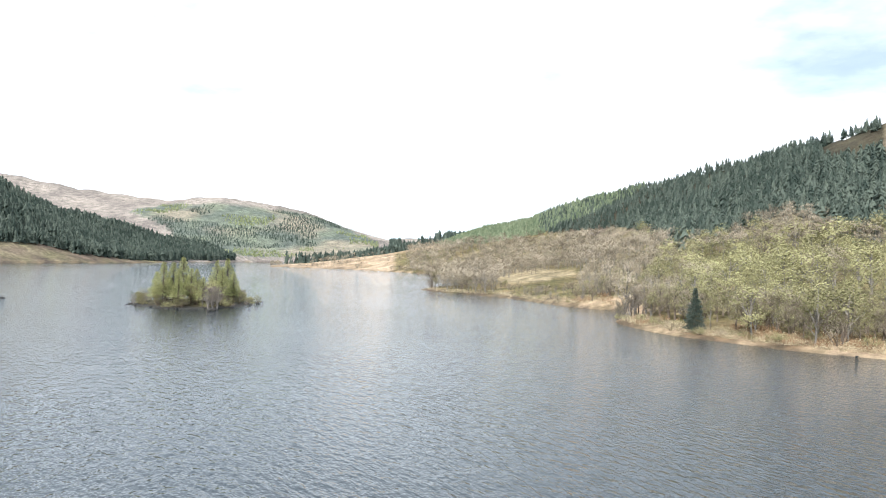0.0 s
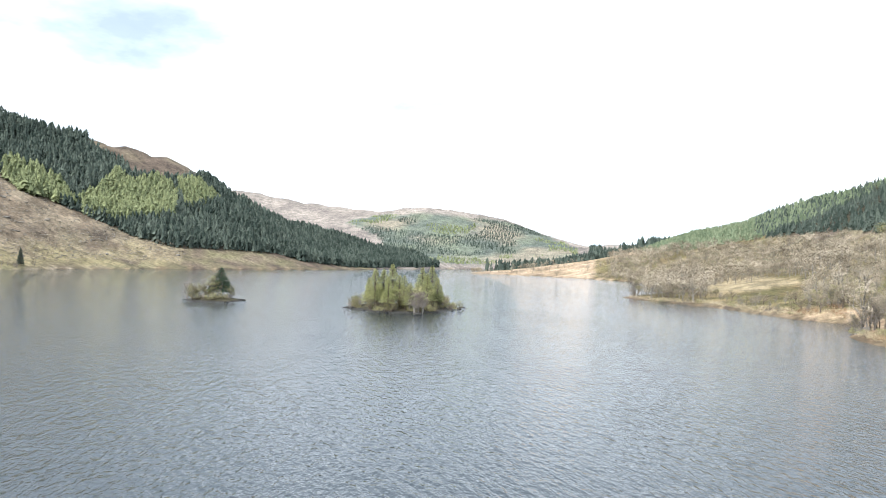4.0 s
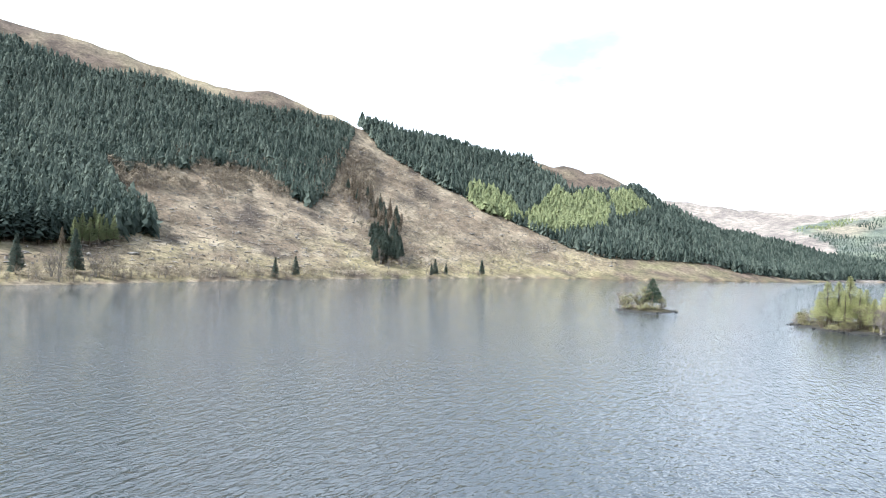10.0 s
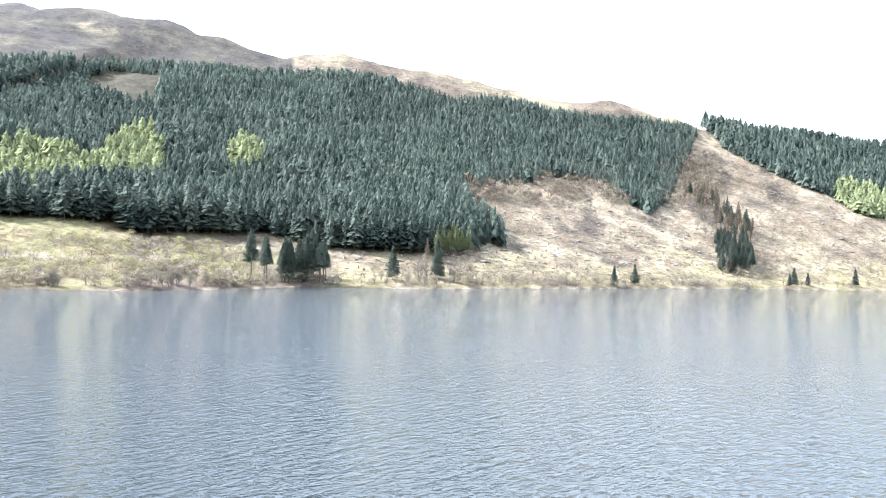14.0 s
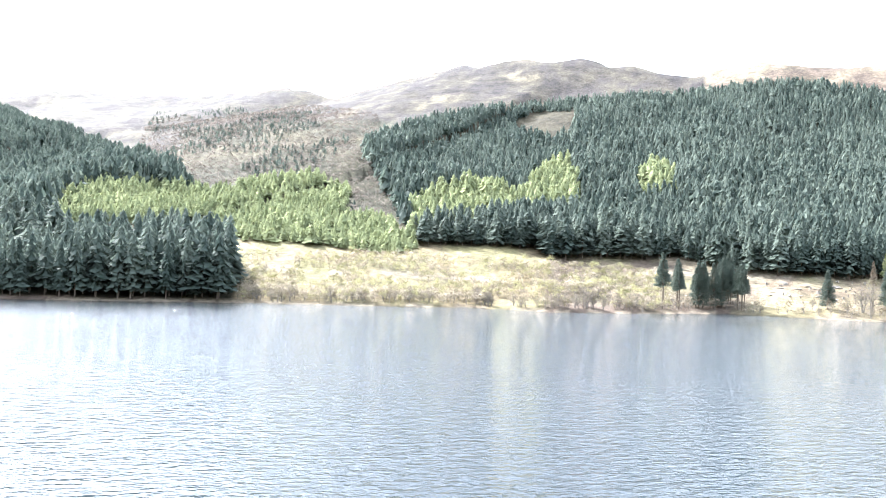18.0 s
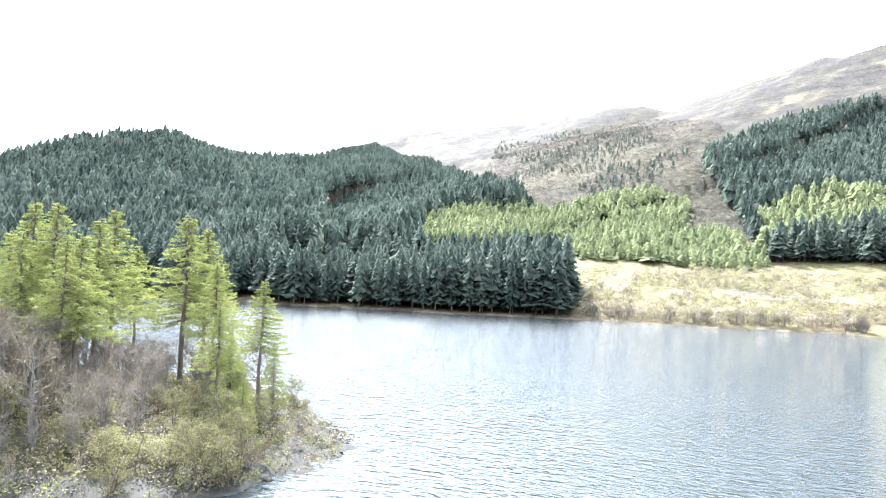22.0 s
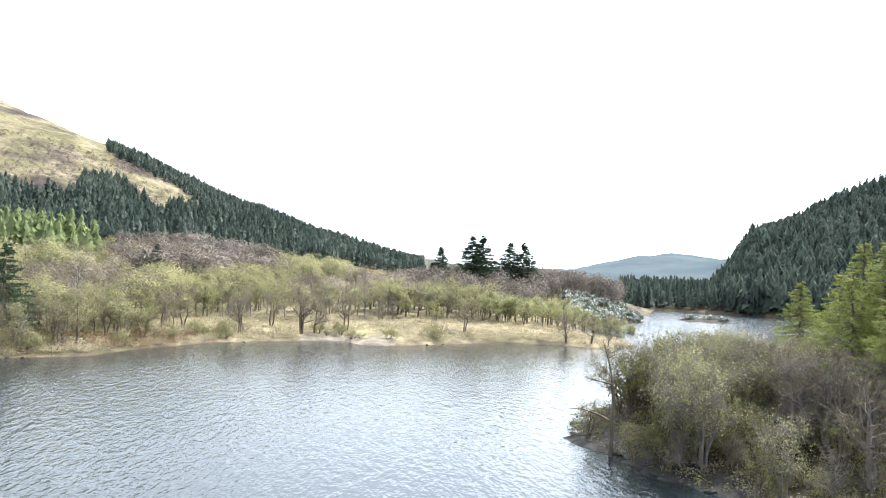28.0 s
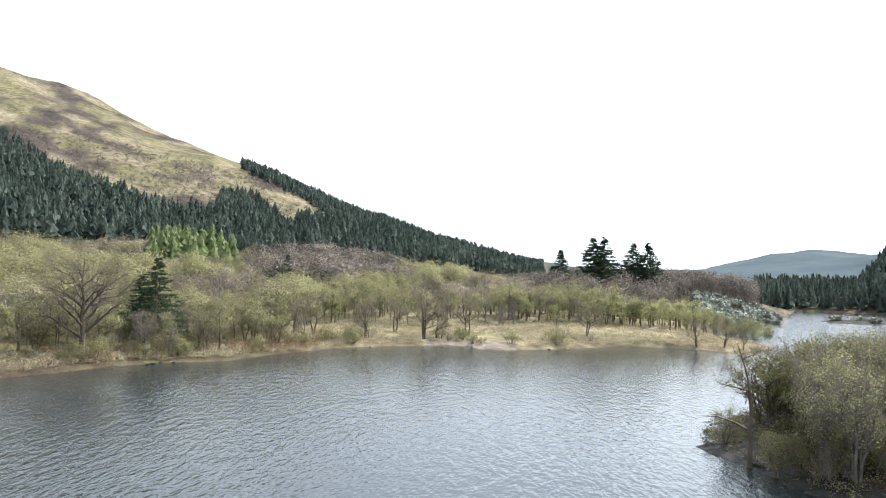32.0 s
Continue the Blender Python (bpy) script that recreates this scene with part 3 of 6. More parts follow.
tagged(new("backdrop", quick_mesh("backdrop", verts[:], quads[far_n], PALE_HAZE, True)), "far hills up the glen, pale haze in their colour", "hills", kind="structure")
tagged(new("backdrop", quick_mesh("backdrop", verts[:], quads[far_s], BLUE_HAZE, True)), "far hill beyond the narrows, blue haze in its colour", "hills", kind="structure")
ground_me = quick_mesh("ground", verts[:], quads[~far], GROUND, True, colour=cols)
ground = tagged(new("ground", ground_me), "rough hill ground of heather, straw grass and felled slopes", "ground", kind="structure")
bed = bmesh.new()
bmesh.ops.create_circle(bed, cap_ends=True, segments=96, radius=52)
bed_me = bpy.data.meshes.new("loch_bed")
bed.to_mesh(bed_me)
bed_me.materials.append(ROCK)
tagged(new("loch_bed", bed_me), "dark stony bed under the deep water", "loch bed", kind="structure").location = (0, 0, -5.2)
wat = bmesh.new()
bmesh.ops.create_circle(wat, cap_ends=True, segments=128, radius=2300)
wat_me = bpy.data.meshes.new("water")
wat.to_mesh(wat_me)
wat_me.materials.append(WATER)
tagged(new("water", wat_me), "blue-grey loch water ruffled by small wind ripples", "water", kind="structure")


# ---- kinds of trees ----
def part(name, me, parent, label=""):
    """Links a mesh as one part of a thing."""
    ob = new(name, me)
    ob.parent = parent
    if name in ("branchwork", "brush", "foliage", "boughwork", "stemwork"):
        ob["kind"] = "stuff"
    if label:
        ob["label"] = label
    return ob


def join(pieces):
    """Joins (vertices, triangles, tint) triples into one."""
    v, f, t, at = [], [], [], 0
    for pv, pf, pt in pieces:
        v.append(pv)
        f.append(np.asarray(pf) + at)
        t.append(np.broadcast_to(pt, len(pv)))
        at += len(pv)
    return np.concatenate(v), np.concatenate(f), np.concatenate(t)


def tier(z, r, rise, k, rng):
    """One whorl of boughs: separate drooping fans that differ in reach, height and tilt."""
    a = np.arange(k) * 2 * np.pi / k + rng.uniform(0, 6) + rng.uniform(-0.35, 0.35, k)
    rr = r * rng.uniform(0.55, 1.25, k)
    half = np.pi / k * rng.uniform(0.7, 1.5, k)
    top = z + rise * rng.uniform(0.45, 1.0, k)
    drop = z + rise * rng.uniform(-0.35, 0.3, k)
    tilt = rise * rng.uniform(-0.22, 0.22, k)
    inner = np.stack([rr * 0.1 * np.cos(a), rr * 0.1 * np.sin(a), top], 1)
    left = np.stack([rr * np.cos(a - half), rr * np.sin(a - half), drop + tilt], 1)
    right = np.stack([rr * np.cos(a + half), rr * np.sin(a + half), drop - tilt], 1)
    v = np.stack([inner, left, right], 1).reshape(-1, 3)
    return v, np.arange(3 * k).reshape(-1, 3), np.repeat(rng.rand(k), 3)


def tube(points, radii, sides=5):
    """A tapering limb along points."""
    pts = np.asarray(points, float)
    v, f = [], []
    for i, (p, r) in enumerate(zip(pts, radii)):
        d = pts[min(i + 1, len(pts) - 1)] - pts[max(i - 1, 0)]
        d /= np.linalg.norm(d) + 1e-9
        u = np.cross(d, (0.3, 1, 0.2))
        u /= np.linalg.norm(u) + 1e-9
        w = np.cross(d, u)
        for s in range(sides):
            a = 2 * np.pi * s / sides
            v.append(p + r * (np.cos(a) * u + np.sin(a) * w))
    for i in range(len(pts) - 1):
        for s in range(sides):
            a, b = i * sides + s, i * sides + (s + 1) % sides
            f += [(a, b, b + sides), (a, b + sides, a + sides)]
    return np.array(v), np.array(f), 0.5


def conifer(seed, h=1.0, tiers=7, k=6, width=0.17, base=0.12, taper=1.0, droop=1.0):
    """Unit-height spruce: whorls from base to tip."""
    rng = np.random.RandomState(seed)
    out = []
    step = (1 - base) / tiers
    for i in range(tiers):
        z = base + step * i
        r = width * (1 - i / tiers) ** taper * rng.uniform(0.85, 1.15) + 0.012
        out.append(tier(z, r, min(step * 2.3 * droop, 1.0 - z), max(4, k - i // 3), rng))
    tip = 1 - base * 0.2
    out.append((np.array([(0.02, 0, tip - 1.4 * step), (-0.012, 0.018, tip - 1.4 * step), (0, 0, 1.02), (-0.012, -0.018, tip - 1.4 * step)]), np.array([(0, 1, 2), (1, 3, 2), (3, 0, 2)]), 0.6))
    return join(out)


def leaf_cloud(rng, centres, n, spread, size, flatz=0.8, middle=None, slim=0.6):
    """Small leaf sprays scattered round the given centres; with a middle they face outwards from it."""
    c = np.asarray(centres)[rng.randint(0, len(centres), n)]
    p = c + rng.normal(0, 1, (n, 3)) * spread * (1, 1, flatz)
    a, b = rng.normal(0, 1, (2, n, 3))
    if middle is not None:
        face = 1.0 * (p - np.asarray(middle)) / (np.abs(p - np.asarray(middle)).max() + 1e-9) + 0.6 * (p - c) / spread / 2.2
        face /= np.linalg.norm(face, axis=1)[:, None] + 1e-9
        face += rng.normal(0, 0.2, (n, 3))
        face /= np.linalg.norm(face, axis=1)[:, None]
        a -= face * (a * face).sum(1)[:, None]
        a /= np.linalg.norm(a, axis=1)[:, None]
        b = np.cross(face, a)
    a /= np.linalg.norm(a, axis=1)[:, None]
    b -= a * (a * b).sum(1)[:, None]
    b /= np.linalg.norm(b, axis=1)[:, None]
    s = size * rng.uniform(0.6, 1.4, (n, 1))
    v = np.stack([p - a * s, p + b * s * slim, p + a * s, p - b * s * slim], 1).reshape(-1, 3)
    q = np.arange(n)[:, None] * 4
    f = np.concatenate([q + (0, 1, 2), q + (0, 2, 3)])
    t = np.repeat(rng.uniform(0, 1, n), 4)
    return v, f, t


def slivers(rng, starts, ends, n, length, width, rise=0.25):
    """Fine twigs: thin blades springing from limbs."""
    i = rng.randint(0, len(starts), n)
    t = rng.uniform(0.25, 1.0, (n, 1))
    p = starts[i] * (1 - t) + ends[i] * t
    d = (ends[i] - starts[i])
    d /= np.linalg.norm(d, axis=1)[:, None] + 1e-9
    d = d * 0.7 + rng.normal(0, 0.55, (n, 3)) + (0, 0, rise)
    d /= np.linalg.norm(d, axis=1)[:, None]
    q = p + d * np.broadcast_to(length, len(starts))[i][:, None] * rng.uniform(0.5, 1.3, (n, 1))
    s = np.cross(d, rng.normal(0, 1, (n, 3)))
    s *= width / (np.linalg.norm(s, axis=1)[:, None] + 1e-9)
    v = np.stack([p - s, p + s, q], 1).reshape(-1, 3)
    return (v, np.arange(3 * n).reshape(-1, 3), np.repeat(rng.uniform(0, 1, n), 3)), q


def wood_tree(seed, n=300, size=0.03, slim=0.6, clumps=16, spread=0.05, wide=0.3, mid=0.6, shown=8):
    """Unit-height broadleaf for woods: a forked stem, limbs out to a lumpy rounded crown, and sprays of leaf or twig over its clumps."""
    rng = np.random.RandomState(seed)
    lean = rng.uniform(-0.05, 0.05, 2)
    wood = [tube([(0, 0, -0.03), (lean[0] * 0.5, lean[1] * 0.5, 0.3), (lean[0], lean[1], 0.82)], (0.017, 0.012, 0.003), 3)]
    rx, cs = wide * rng.uniform(0.8, 1.15), []
    for k in range(clumps):
        d = rng.normal(0, 1, 3)
        d /= np.linalg.norm(d)
        d[2] = abs(d[2]) if k % 3 else d[2]
        q = rng.uniform(0.55, 1.0)
        e = np.array((lean[0] + d[0] * rx * q, lean[1] + d[1] * rx * q, mid + d[2] * (0.93 - mid) * q))
        cs.append(e)
        if k < shown:
            p = np.array((lean[0] * 0.6, lean[1] * 0.6, max(0.12, e[2] - rng.uniform(0.2, 0.4))))
            wood.append(tube([p, p * 0.45 + e * 0.55 + (0, 0, 0.02), e], (0.0085, 0.005, 0.0015), 3))
    lv = leaf_cloud(rng, cs, n, spread, size, 0.85, (lean[0], lean[1], mid - 0.12), slim)
    return lv, join(wood)


def stand(name, shapes, xy, z, hs, ws, tints, mat, label, category, rng):
    """Many trees of one kind joined into one mesh, each turned, sized and tinted for itself."""
    pv, pf, pt, at = [], [], [], 0
    which = rng.randint(0, len(shapes), len(xy))
    rot = rng.uniform(0, 2 * np.pi, len(xy))
    for s, (v, f, t) in enumerate(shapes):
        idx = np.nonzero(which == s)[0]
        if not len(idx):
            continue
        c, sn = np.cos(rot[idx])[:, None], np.sin(rot[idx])[:, None]
        h, w = hs[idx][:, None], ws[idx][:, None]
        X = (v[:, 0] * c - v[:, 1] * sn) * w + xy[idx, 0][:, None]
        Y = (v[:, 0] * sn + v[:, 1] * c) * w + xy[idx, 1][:, None]
        Z = v[:, 2] * h + z[idx][:, None]
        pv.append(np.stack([X, Y, Z], -1).reshape(-1, 3))
        pf.append((f[None] + (np.arange(len(idx)) * len(v))[:, None, None] + at).reshape(-1, 3))
        pt.append(np.clip(tints[idx][:, None] * 0.88 + np.asarray(t)[None] * 0.12 + np.zeros((1, len(v))), 0, 1).ravel())
        at += len(idx) * len(v)
    me = quick_mesh(name, np.concatenate(pv), np.concatenate(pf), mat, tint=np.concatenate(pt))
    return tagged(new(name, me), label, category, kind="stuff")


def scatter(step, r0, r1, az0, az1, rng):
    """Jittered points on a ring sector of the plan."""
    lim = r1
    g = np.arange(-lim, lim, step)
    x, y = np.meshgrid(g, g)
    x = (x + rng.uniform(-0.45, 0.45, x.shape) * step).ravel()
    y = (y + rng.uniform(-0.45, 0.45, y.shape) * step).ravel()
    d, az = np.hypot(x, y), bearing(x, y)
    keep = (d > r0) & (d < r1) & (az > az0) & (az < az1)
    return x[keep], y[keep], d[keep], az[keep]


rng = np.random.RandomState(7)
NEAR_SPRUCE = [conifer(s, tiers=16, k=14, width=w, taper=0.8, base=0.14) for s, w in ((1, 0.16), (2, 0.19), (3, 0.14), (4, 0.21))]
DISTANT_SPRUCE = [conifer(s, tiers=5, k=7, width=w, taper=0.85, base=0.06) for s, w in ((15, 0.16), (16, 0.2), (17, 0.22))]
FAR_SPRUCE = [conifer(s, tiers=7, k=8, width=w, taper=0.85, base=0.1) for s, w in ((5, 0.16), (6, 0.2), (7, 0.22), (8, 0.17), (9, 0.19))]
EAST_SPRUCE = [conifer(s, tiers=8, k=9, width=w, taper=0.8, base=0.06) for s, w in ((35, 0.22), (36, 0.25), (37, 0.28))]
SLOPE_SPRUCE = [conifer(s, tiers=5, k=7, width=w, taper=0.85, base=0.08) for s, w in ((65, 0.16), (66, 0.19), (67, 0.21), (68, 0.14))]
HILL_SPRUCE = [conifer(s, tiers=5, k=6, width=w, taper=0.85, base=0.05) for s, w in ((61, 0.19), (62, 0.22), (63, 0.25))]
TINY_SPRUCE = [conifer(s, tiers=3, k=5, width=w, taper=0.85, base=0.04) for s, w in ((38, 0.2), (39, 0.26))]
BROAD = [wood_tree(s, 600, 0.018, 0.55, 22, 0.06, 0.3, 0.58) for s in range(20, 28)]
FAR_BROAD = [wood_tree(s, 230, 0.030, 0.6, 16, 0.065, 0.32, 0.58, 3) for s in range(28, 33)]
BROAD_LEAF = [b[0] for b in BROAD]
BROAD_WOOD = [b[1] for b in BROAD]


def keep_cover(x, y, d, az, h, names, frac, but=()):
    ds = shore_distance(x, y)
    z = height(x, y, ds)
    e = (z + frac * h - 14.0) / d
    m = np.zeros(x.shape, bool)
    for nm in names:
        m |= in_cover(az, e, nm)
    for nm in but:
        m &= ~in_cover(az, e, nm)
    return m & (ds > 2.5), z


def plant(name, names, step, r0, r1, az0, az1, hmin, hmax, shapes, mat, label, category, but=(), frac=0.5, wide=1.0, pick=None, wood=None, dwindle=0.0, pale=0.0):
    x, y, d, az = scatter(step, r0, r1, az0, az1, rng)
    h = rng.uniform(hmin, hmax, x.shape) * (1 + 0.2 * waves(x, y, 60, 31, 3)) * np.where(rng.rand(*x.shape) < 0.12, 0.6, 1) * np.clip(1.0 - dwindle * (d - 350) / 650, 0.5, 1)
    m, z = keep_cover(x, y, d, az, h, names, frac, but)
    if pick:
        m &= pick(x, y, az, d)
    xy = np.stack([x, y], 1)[m]
    if not len(xy):
        return
    t = np.clip(0.45 + pale + 0.25 * waves(xy[:, 0], xy[:, 1], 35, 33, 3) + rng.normal(0, 0.38, len(xy)), 0, 1)
    hw = h[m] * wide * rng.uniform(0.8, 1.25, m.sum())
    seed = rng.randint(1 << 30)
    stand(name, shapes, xy, z[m] - 0.2, h[m], hw, t, mat, label, category, np.random.RandomState(seed))
    if wood:
        stand(name + "_stems", wood, xy, z[m] - 0.2, h[m], hw, t, PALEBARK if mat is not SPRUCE else BARK, "slender stems and limbs of the wood", category, np.random.RandomState(seed))


BARE = [wood_tree(s, 440, 0.036, 0.12, 22, 0.06, 0.32, 0.57, 12) for s in range(40, 47)]
SCRUB_BARE = [wood_tree(s, 104, 0.06, 0.25, 14, 0.09, 0.36, 0.5, 3) for s in range(50, 54)]
SCRUB_TWIG = [b[0] for b in SCRUB_BARE]
SCRUB_WOOD = [b[1] for b in SCRUB_BARE]
FAR_BARE = [wood_tree(s, 205, 0.045, 0.22, 18, 0.07, 0.33, 0.57, 6) for s in range(47, 50)]
FAR_TWIG = [b[0] for b in FAR_BARE]
FAR_BARE_WOOD = [b[1] for b in FAR_BARE]
BARE_TWIG = [b[0] for b in BARE]
BARE_WOOD = [b[1] for b in BARE]
FAR_LEAF = [b[0] for b in FAR_BROAD]
FAR_WOOD = [b[1] for b in FAR_BROAD]
LARCHES = ("larch_a", "larch_b", "larch_c", "larch_d", "larch_e", "larch_f")
SPRUCE_LABEL = "dense dark green spruce forest covering the hillside"
CONIFER_STEM = [tube([(0, 0, -0.03), (0.004, 0, 0.5)], (0.012, 0.008), 4)]
NOT_W = LARCHES + ("rock_patch",)
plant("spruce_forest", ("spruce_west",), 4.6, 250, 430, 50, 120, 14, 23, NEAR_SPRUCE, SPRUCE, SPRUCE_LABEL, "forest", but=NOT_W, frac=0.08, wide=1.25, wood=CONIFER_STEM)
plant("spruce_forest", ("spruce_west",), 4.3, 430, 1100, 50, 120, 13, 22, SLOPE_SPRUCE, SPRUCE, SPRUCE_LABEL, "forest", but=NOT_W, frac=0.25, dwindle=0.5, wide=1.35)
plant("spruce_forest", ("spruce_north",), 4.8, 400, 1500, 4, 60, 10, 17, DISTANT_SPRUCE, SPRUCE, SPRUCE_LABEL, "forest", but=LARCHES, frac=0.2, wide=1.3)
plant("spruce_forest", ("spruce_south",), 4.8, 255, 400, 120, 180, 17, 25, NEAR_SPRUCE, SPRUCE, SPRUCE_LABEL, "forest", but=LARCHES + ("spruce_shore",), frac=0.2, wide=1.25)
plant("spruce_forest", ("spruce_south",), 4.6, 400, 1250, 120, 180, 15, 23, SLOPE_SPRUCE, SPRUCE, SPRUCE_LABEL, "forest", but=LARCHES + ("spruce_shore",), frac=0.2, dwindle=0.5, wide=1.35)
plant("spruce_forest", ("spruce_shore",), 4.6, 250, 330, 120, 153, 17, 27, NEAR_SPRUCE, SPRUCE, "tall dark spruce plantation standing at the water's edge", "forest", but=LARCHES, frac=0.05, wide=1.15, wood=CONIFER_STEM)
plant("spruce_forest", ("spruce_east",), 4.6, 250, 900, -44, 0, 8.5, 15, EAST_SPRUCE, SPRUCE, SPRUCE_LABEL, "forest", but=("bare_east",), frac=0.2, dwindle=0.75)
# pale below zero: shade on this backlit slope is put into the needle tint
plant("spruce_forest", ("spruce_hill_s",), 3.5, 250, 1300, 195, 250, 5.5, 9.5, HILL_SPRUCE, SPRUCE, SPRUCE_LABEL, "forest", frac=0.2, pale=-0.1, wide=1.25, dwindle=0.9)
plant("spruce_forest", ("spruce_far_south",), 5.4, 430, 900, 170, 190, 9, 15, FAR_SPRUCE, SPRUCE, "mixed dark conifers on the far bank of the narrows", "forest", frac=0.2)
plant("larch_wood", LARCHES[:5], 4.8, 280, 1200, 30, 145, 11, 18, FAR_SPRUCE, HILL_LARCH, "fresh light green larches among the dark spruces", "forest", wide=1.6, frac=0.3)
plant("larch_wood", ("larch_f",), 4.2, 250, 900, 100, 145, 6, 11, FAR_SPRUCE, HILL_LARCH, "young light green larches in the side glen", "forest", wide=1.7, frac=0.2)
plant("larch_wood", ("larch_s",), 5.0, 180, 1200, 190, 245, 10, 14, FAR_SPRUCE, FRESH_LARCH, "fresh yellow-green larches above the shore wood", "forest", wide=1.3, frac=0.45, pale=-0.1)
plant("larch_wood", ("green_east",), 4.2, 180, 1200, -24, 0, 4.5, 7, DISTANT_SPRUCE, YOUNG, "pale grey-green young plantation on the slope up the glen", "forest", wide=1.6)


def leafing(x, y, az, d):
    """Where the broadleaves are already in leaf."""
    e_side = np.where(az < 60, np.clip((-22.5 - az) / 9, -0.6, 0.7), 0.4)
    return waves(x, y, 30, 51, 3) + e_side > 0


def off_clearing(x, y, az, d):
    """Keeps the eastern wood off the grassy clearing above the shore."""
    return ~((az > -15.4) & (az < -8.8) & ((height(x, y) - 14) / d < -0.007))


def behind_spit(x, y, az, d):
    """Keeps the woods off the grassy spit, the shore meadow and the rhododendron knoll."""
    return ((az > 206) | (d < 206) & (az > 190.5)) & ((az > 221) | (shore_distance(x, y) > 26 + 5 * waves(x, y, 20, 55, 2)))


NOT_S = ("brown_wood_s", "larch_s")
plant("leafing_wood", ("wood_east",), 7.8, 100, 290, -43, 2, 6.0, 14.0, BROAD_LEAF, BIRCH, "birch wood just coming into yellow-green leaf", "wood", but=("meadow_east",), frac=0.0, wide=1.2, pick=lambda *a: leafing(*a) & off_clearing(*a), wood=BROAD_WOOD)
plant("leafing_wood", ("wood_east",), 7.8, 290, 520, -43, 2, 6.0, 14.0, FAR_LEAF, BIRCH, "birch wood just coming into yellow-green leaf", "wood", but=("meadow_east",), frac=0.0, wide=1.2, pick=lambda *a: leafing(*a) & off_clearing(*a), wood=FAR_WOOD)
plant("bare_wood", ("wood_east",), 7.8, 100, 290, -43, 2, 6.0, 14.0, BARE_TWIG, TWIG, "pale brown broadleaf wood, still bare", "wood", but=("meadow_east",), frac=0.0, wide=1.2, pick=lambda *a: ~leafing(*a) & off_clearing(*a), wood=BARE_WOOD)
plant("bare_wood", ("wood_east",), 7.8, 290, 520, -43, 2, 6.0, 14.0, FAR_TWIG, TWIG, "pale brown broadleaf wood, still bare", "wood", but=("meadow_east",), frac=0.0, wide=1.2, pick=lambda *a: ~leafing(*a) & off_clearing(*a), wood=FAR_BARE_WOOD)
plant("leafing_wood", ("wood_s",), 5.4, 128, 290, 178, 246, 5.5, 10.5, BROAD_LEAF, BIRCH, "birch and alder wood just coming into yellow-green leaf", "wood", but=NOT_S, frac=0.6, wide=1.25, pick=lambda x, y, az, d: leafing(x, y, az, d) & behind_spit(x, y, az, d), wood=BROAD_WOOD, pale=0.28)
plant("leafing_wood", ("wood_s",), 5.4, 290, 520, 178, 246, 5.5, 10.5, FAR_LEAF, BIRCH, "birch and alder wood just coming into yellow-green leaf", "wood", but=NOT_S, frac=0.6, wide=1.25, pick=lambda x, y, az, d: leafing(x, y, az, d) & behind_spit(x, y, az, d), wood=FAR_WOOD, pale=0.28)
plant("bare_wood", ("wood_s",), 5.4, 128, 290, 178, 246, 5.5, 10.5, BARE_TWIG, TWIG, "grey-brown oak and alder wood, still bare", "wood", but=NOT_S, frac=0.6, wide=1.25, pick=lambda x, y, az, d: ~leafing(x, y, az, d) & behind_spit(x, y, az, d), wood=BARE_WOOD)
plant("bare_wood", ("wood_s",), 5.4, 290, 520, 178, 246, 5.5, 10.5, FAR_TWIG, TWIG, "grey-brown oak and alder wood, still bare", "wood", but=NOT_S, frac=0.6, wide=1.25, pick=lambda x, y, az, d: ~leafing(x, y, az, d) & behind_spit(x, y, az, d), wood=FAR_BARE_WOOD)
plant("bare_wood", ("brown_wood_s",), 4.8, 200, 480, 200, 246, 7.5, 11, FAR_TWIG, MAUVETWIG, "purple-brown bare wood behind the meadow", "wood", frac=0.45, wide=1.25, wood=FAR_BARE_WOOD, pick=behind_spit)
COVER["knoll_wood"] = [(184.2, -0.1), (206.5, -0.1), (206.5, 0.008), (202.5, 0.014), (198.5, 0.022), (189.7, 0.027), (184.2, 0.020)]
plant("bare_wood", ("knoll_wood",), 4.4, 205, 420, 184, 206.5, 9, 13.5, FAR_TWIG, MAUVETWIG, "tall purple-brown bare wood on the knoll behind the meadow", "wood", frac=0.95, wide=0.95, wood=FAR_BARE_WOOD, pick=lambda x, y, az, d: (d > np.where(az < 189.2, 283, np.where(az < 191, 250, 206))))


def scrub(x, y, az, d):
    return waves(x, y, 16, 61, 3) > -0.35


COVER["scrub_west"] = [(90, -0.06), (128, -0.06), (128, 0.012), (112, 0.02), (90, 0.005)]
COVER["alders_west"] = [(50, -0.06), (128, -0.06), (128, -0.03), (100, -0.025), (85, -0.02), (50, -0.015)]
plant("willow_scrub", ("scrub_west",), 5.4, 240, 400, 90, 126, 3, 6.5, FAR_LEAF, BIRCH, "pale yellow-green willow scrub on the shore flats", "scrub", frac=0.0, wide=1.3, pick=scrub, but=("spruce_west", "spruce_shore", "larch_f"))
plant("willow_scrub", ("scrub_west",), 4.2, 240, 400, 88, 126, 3, 6, SCRUB_TWIG, TWIG, "bare pale scrub on the shore flats", "scrub", frac=0.0, wide=1.3, pick=scrub, but=("spruce_west", "spruce_shore", "larch_f"), wood=SCRUB_WOOD)
plant("moor_trees", ("moor_west",), 6.5, 400, 1300, 110, 145, 3, 6, DISTANT_SPRUCE, SPRUCE, "scattered small spruces over the open moor", "forest", but=LARCHES, wide=1.4, pick=lambda x, y, az, d: waves(x, y, 60, 63, 3) + (height(x, y) - 14) / d > 0.17)
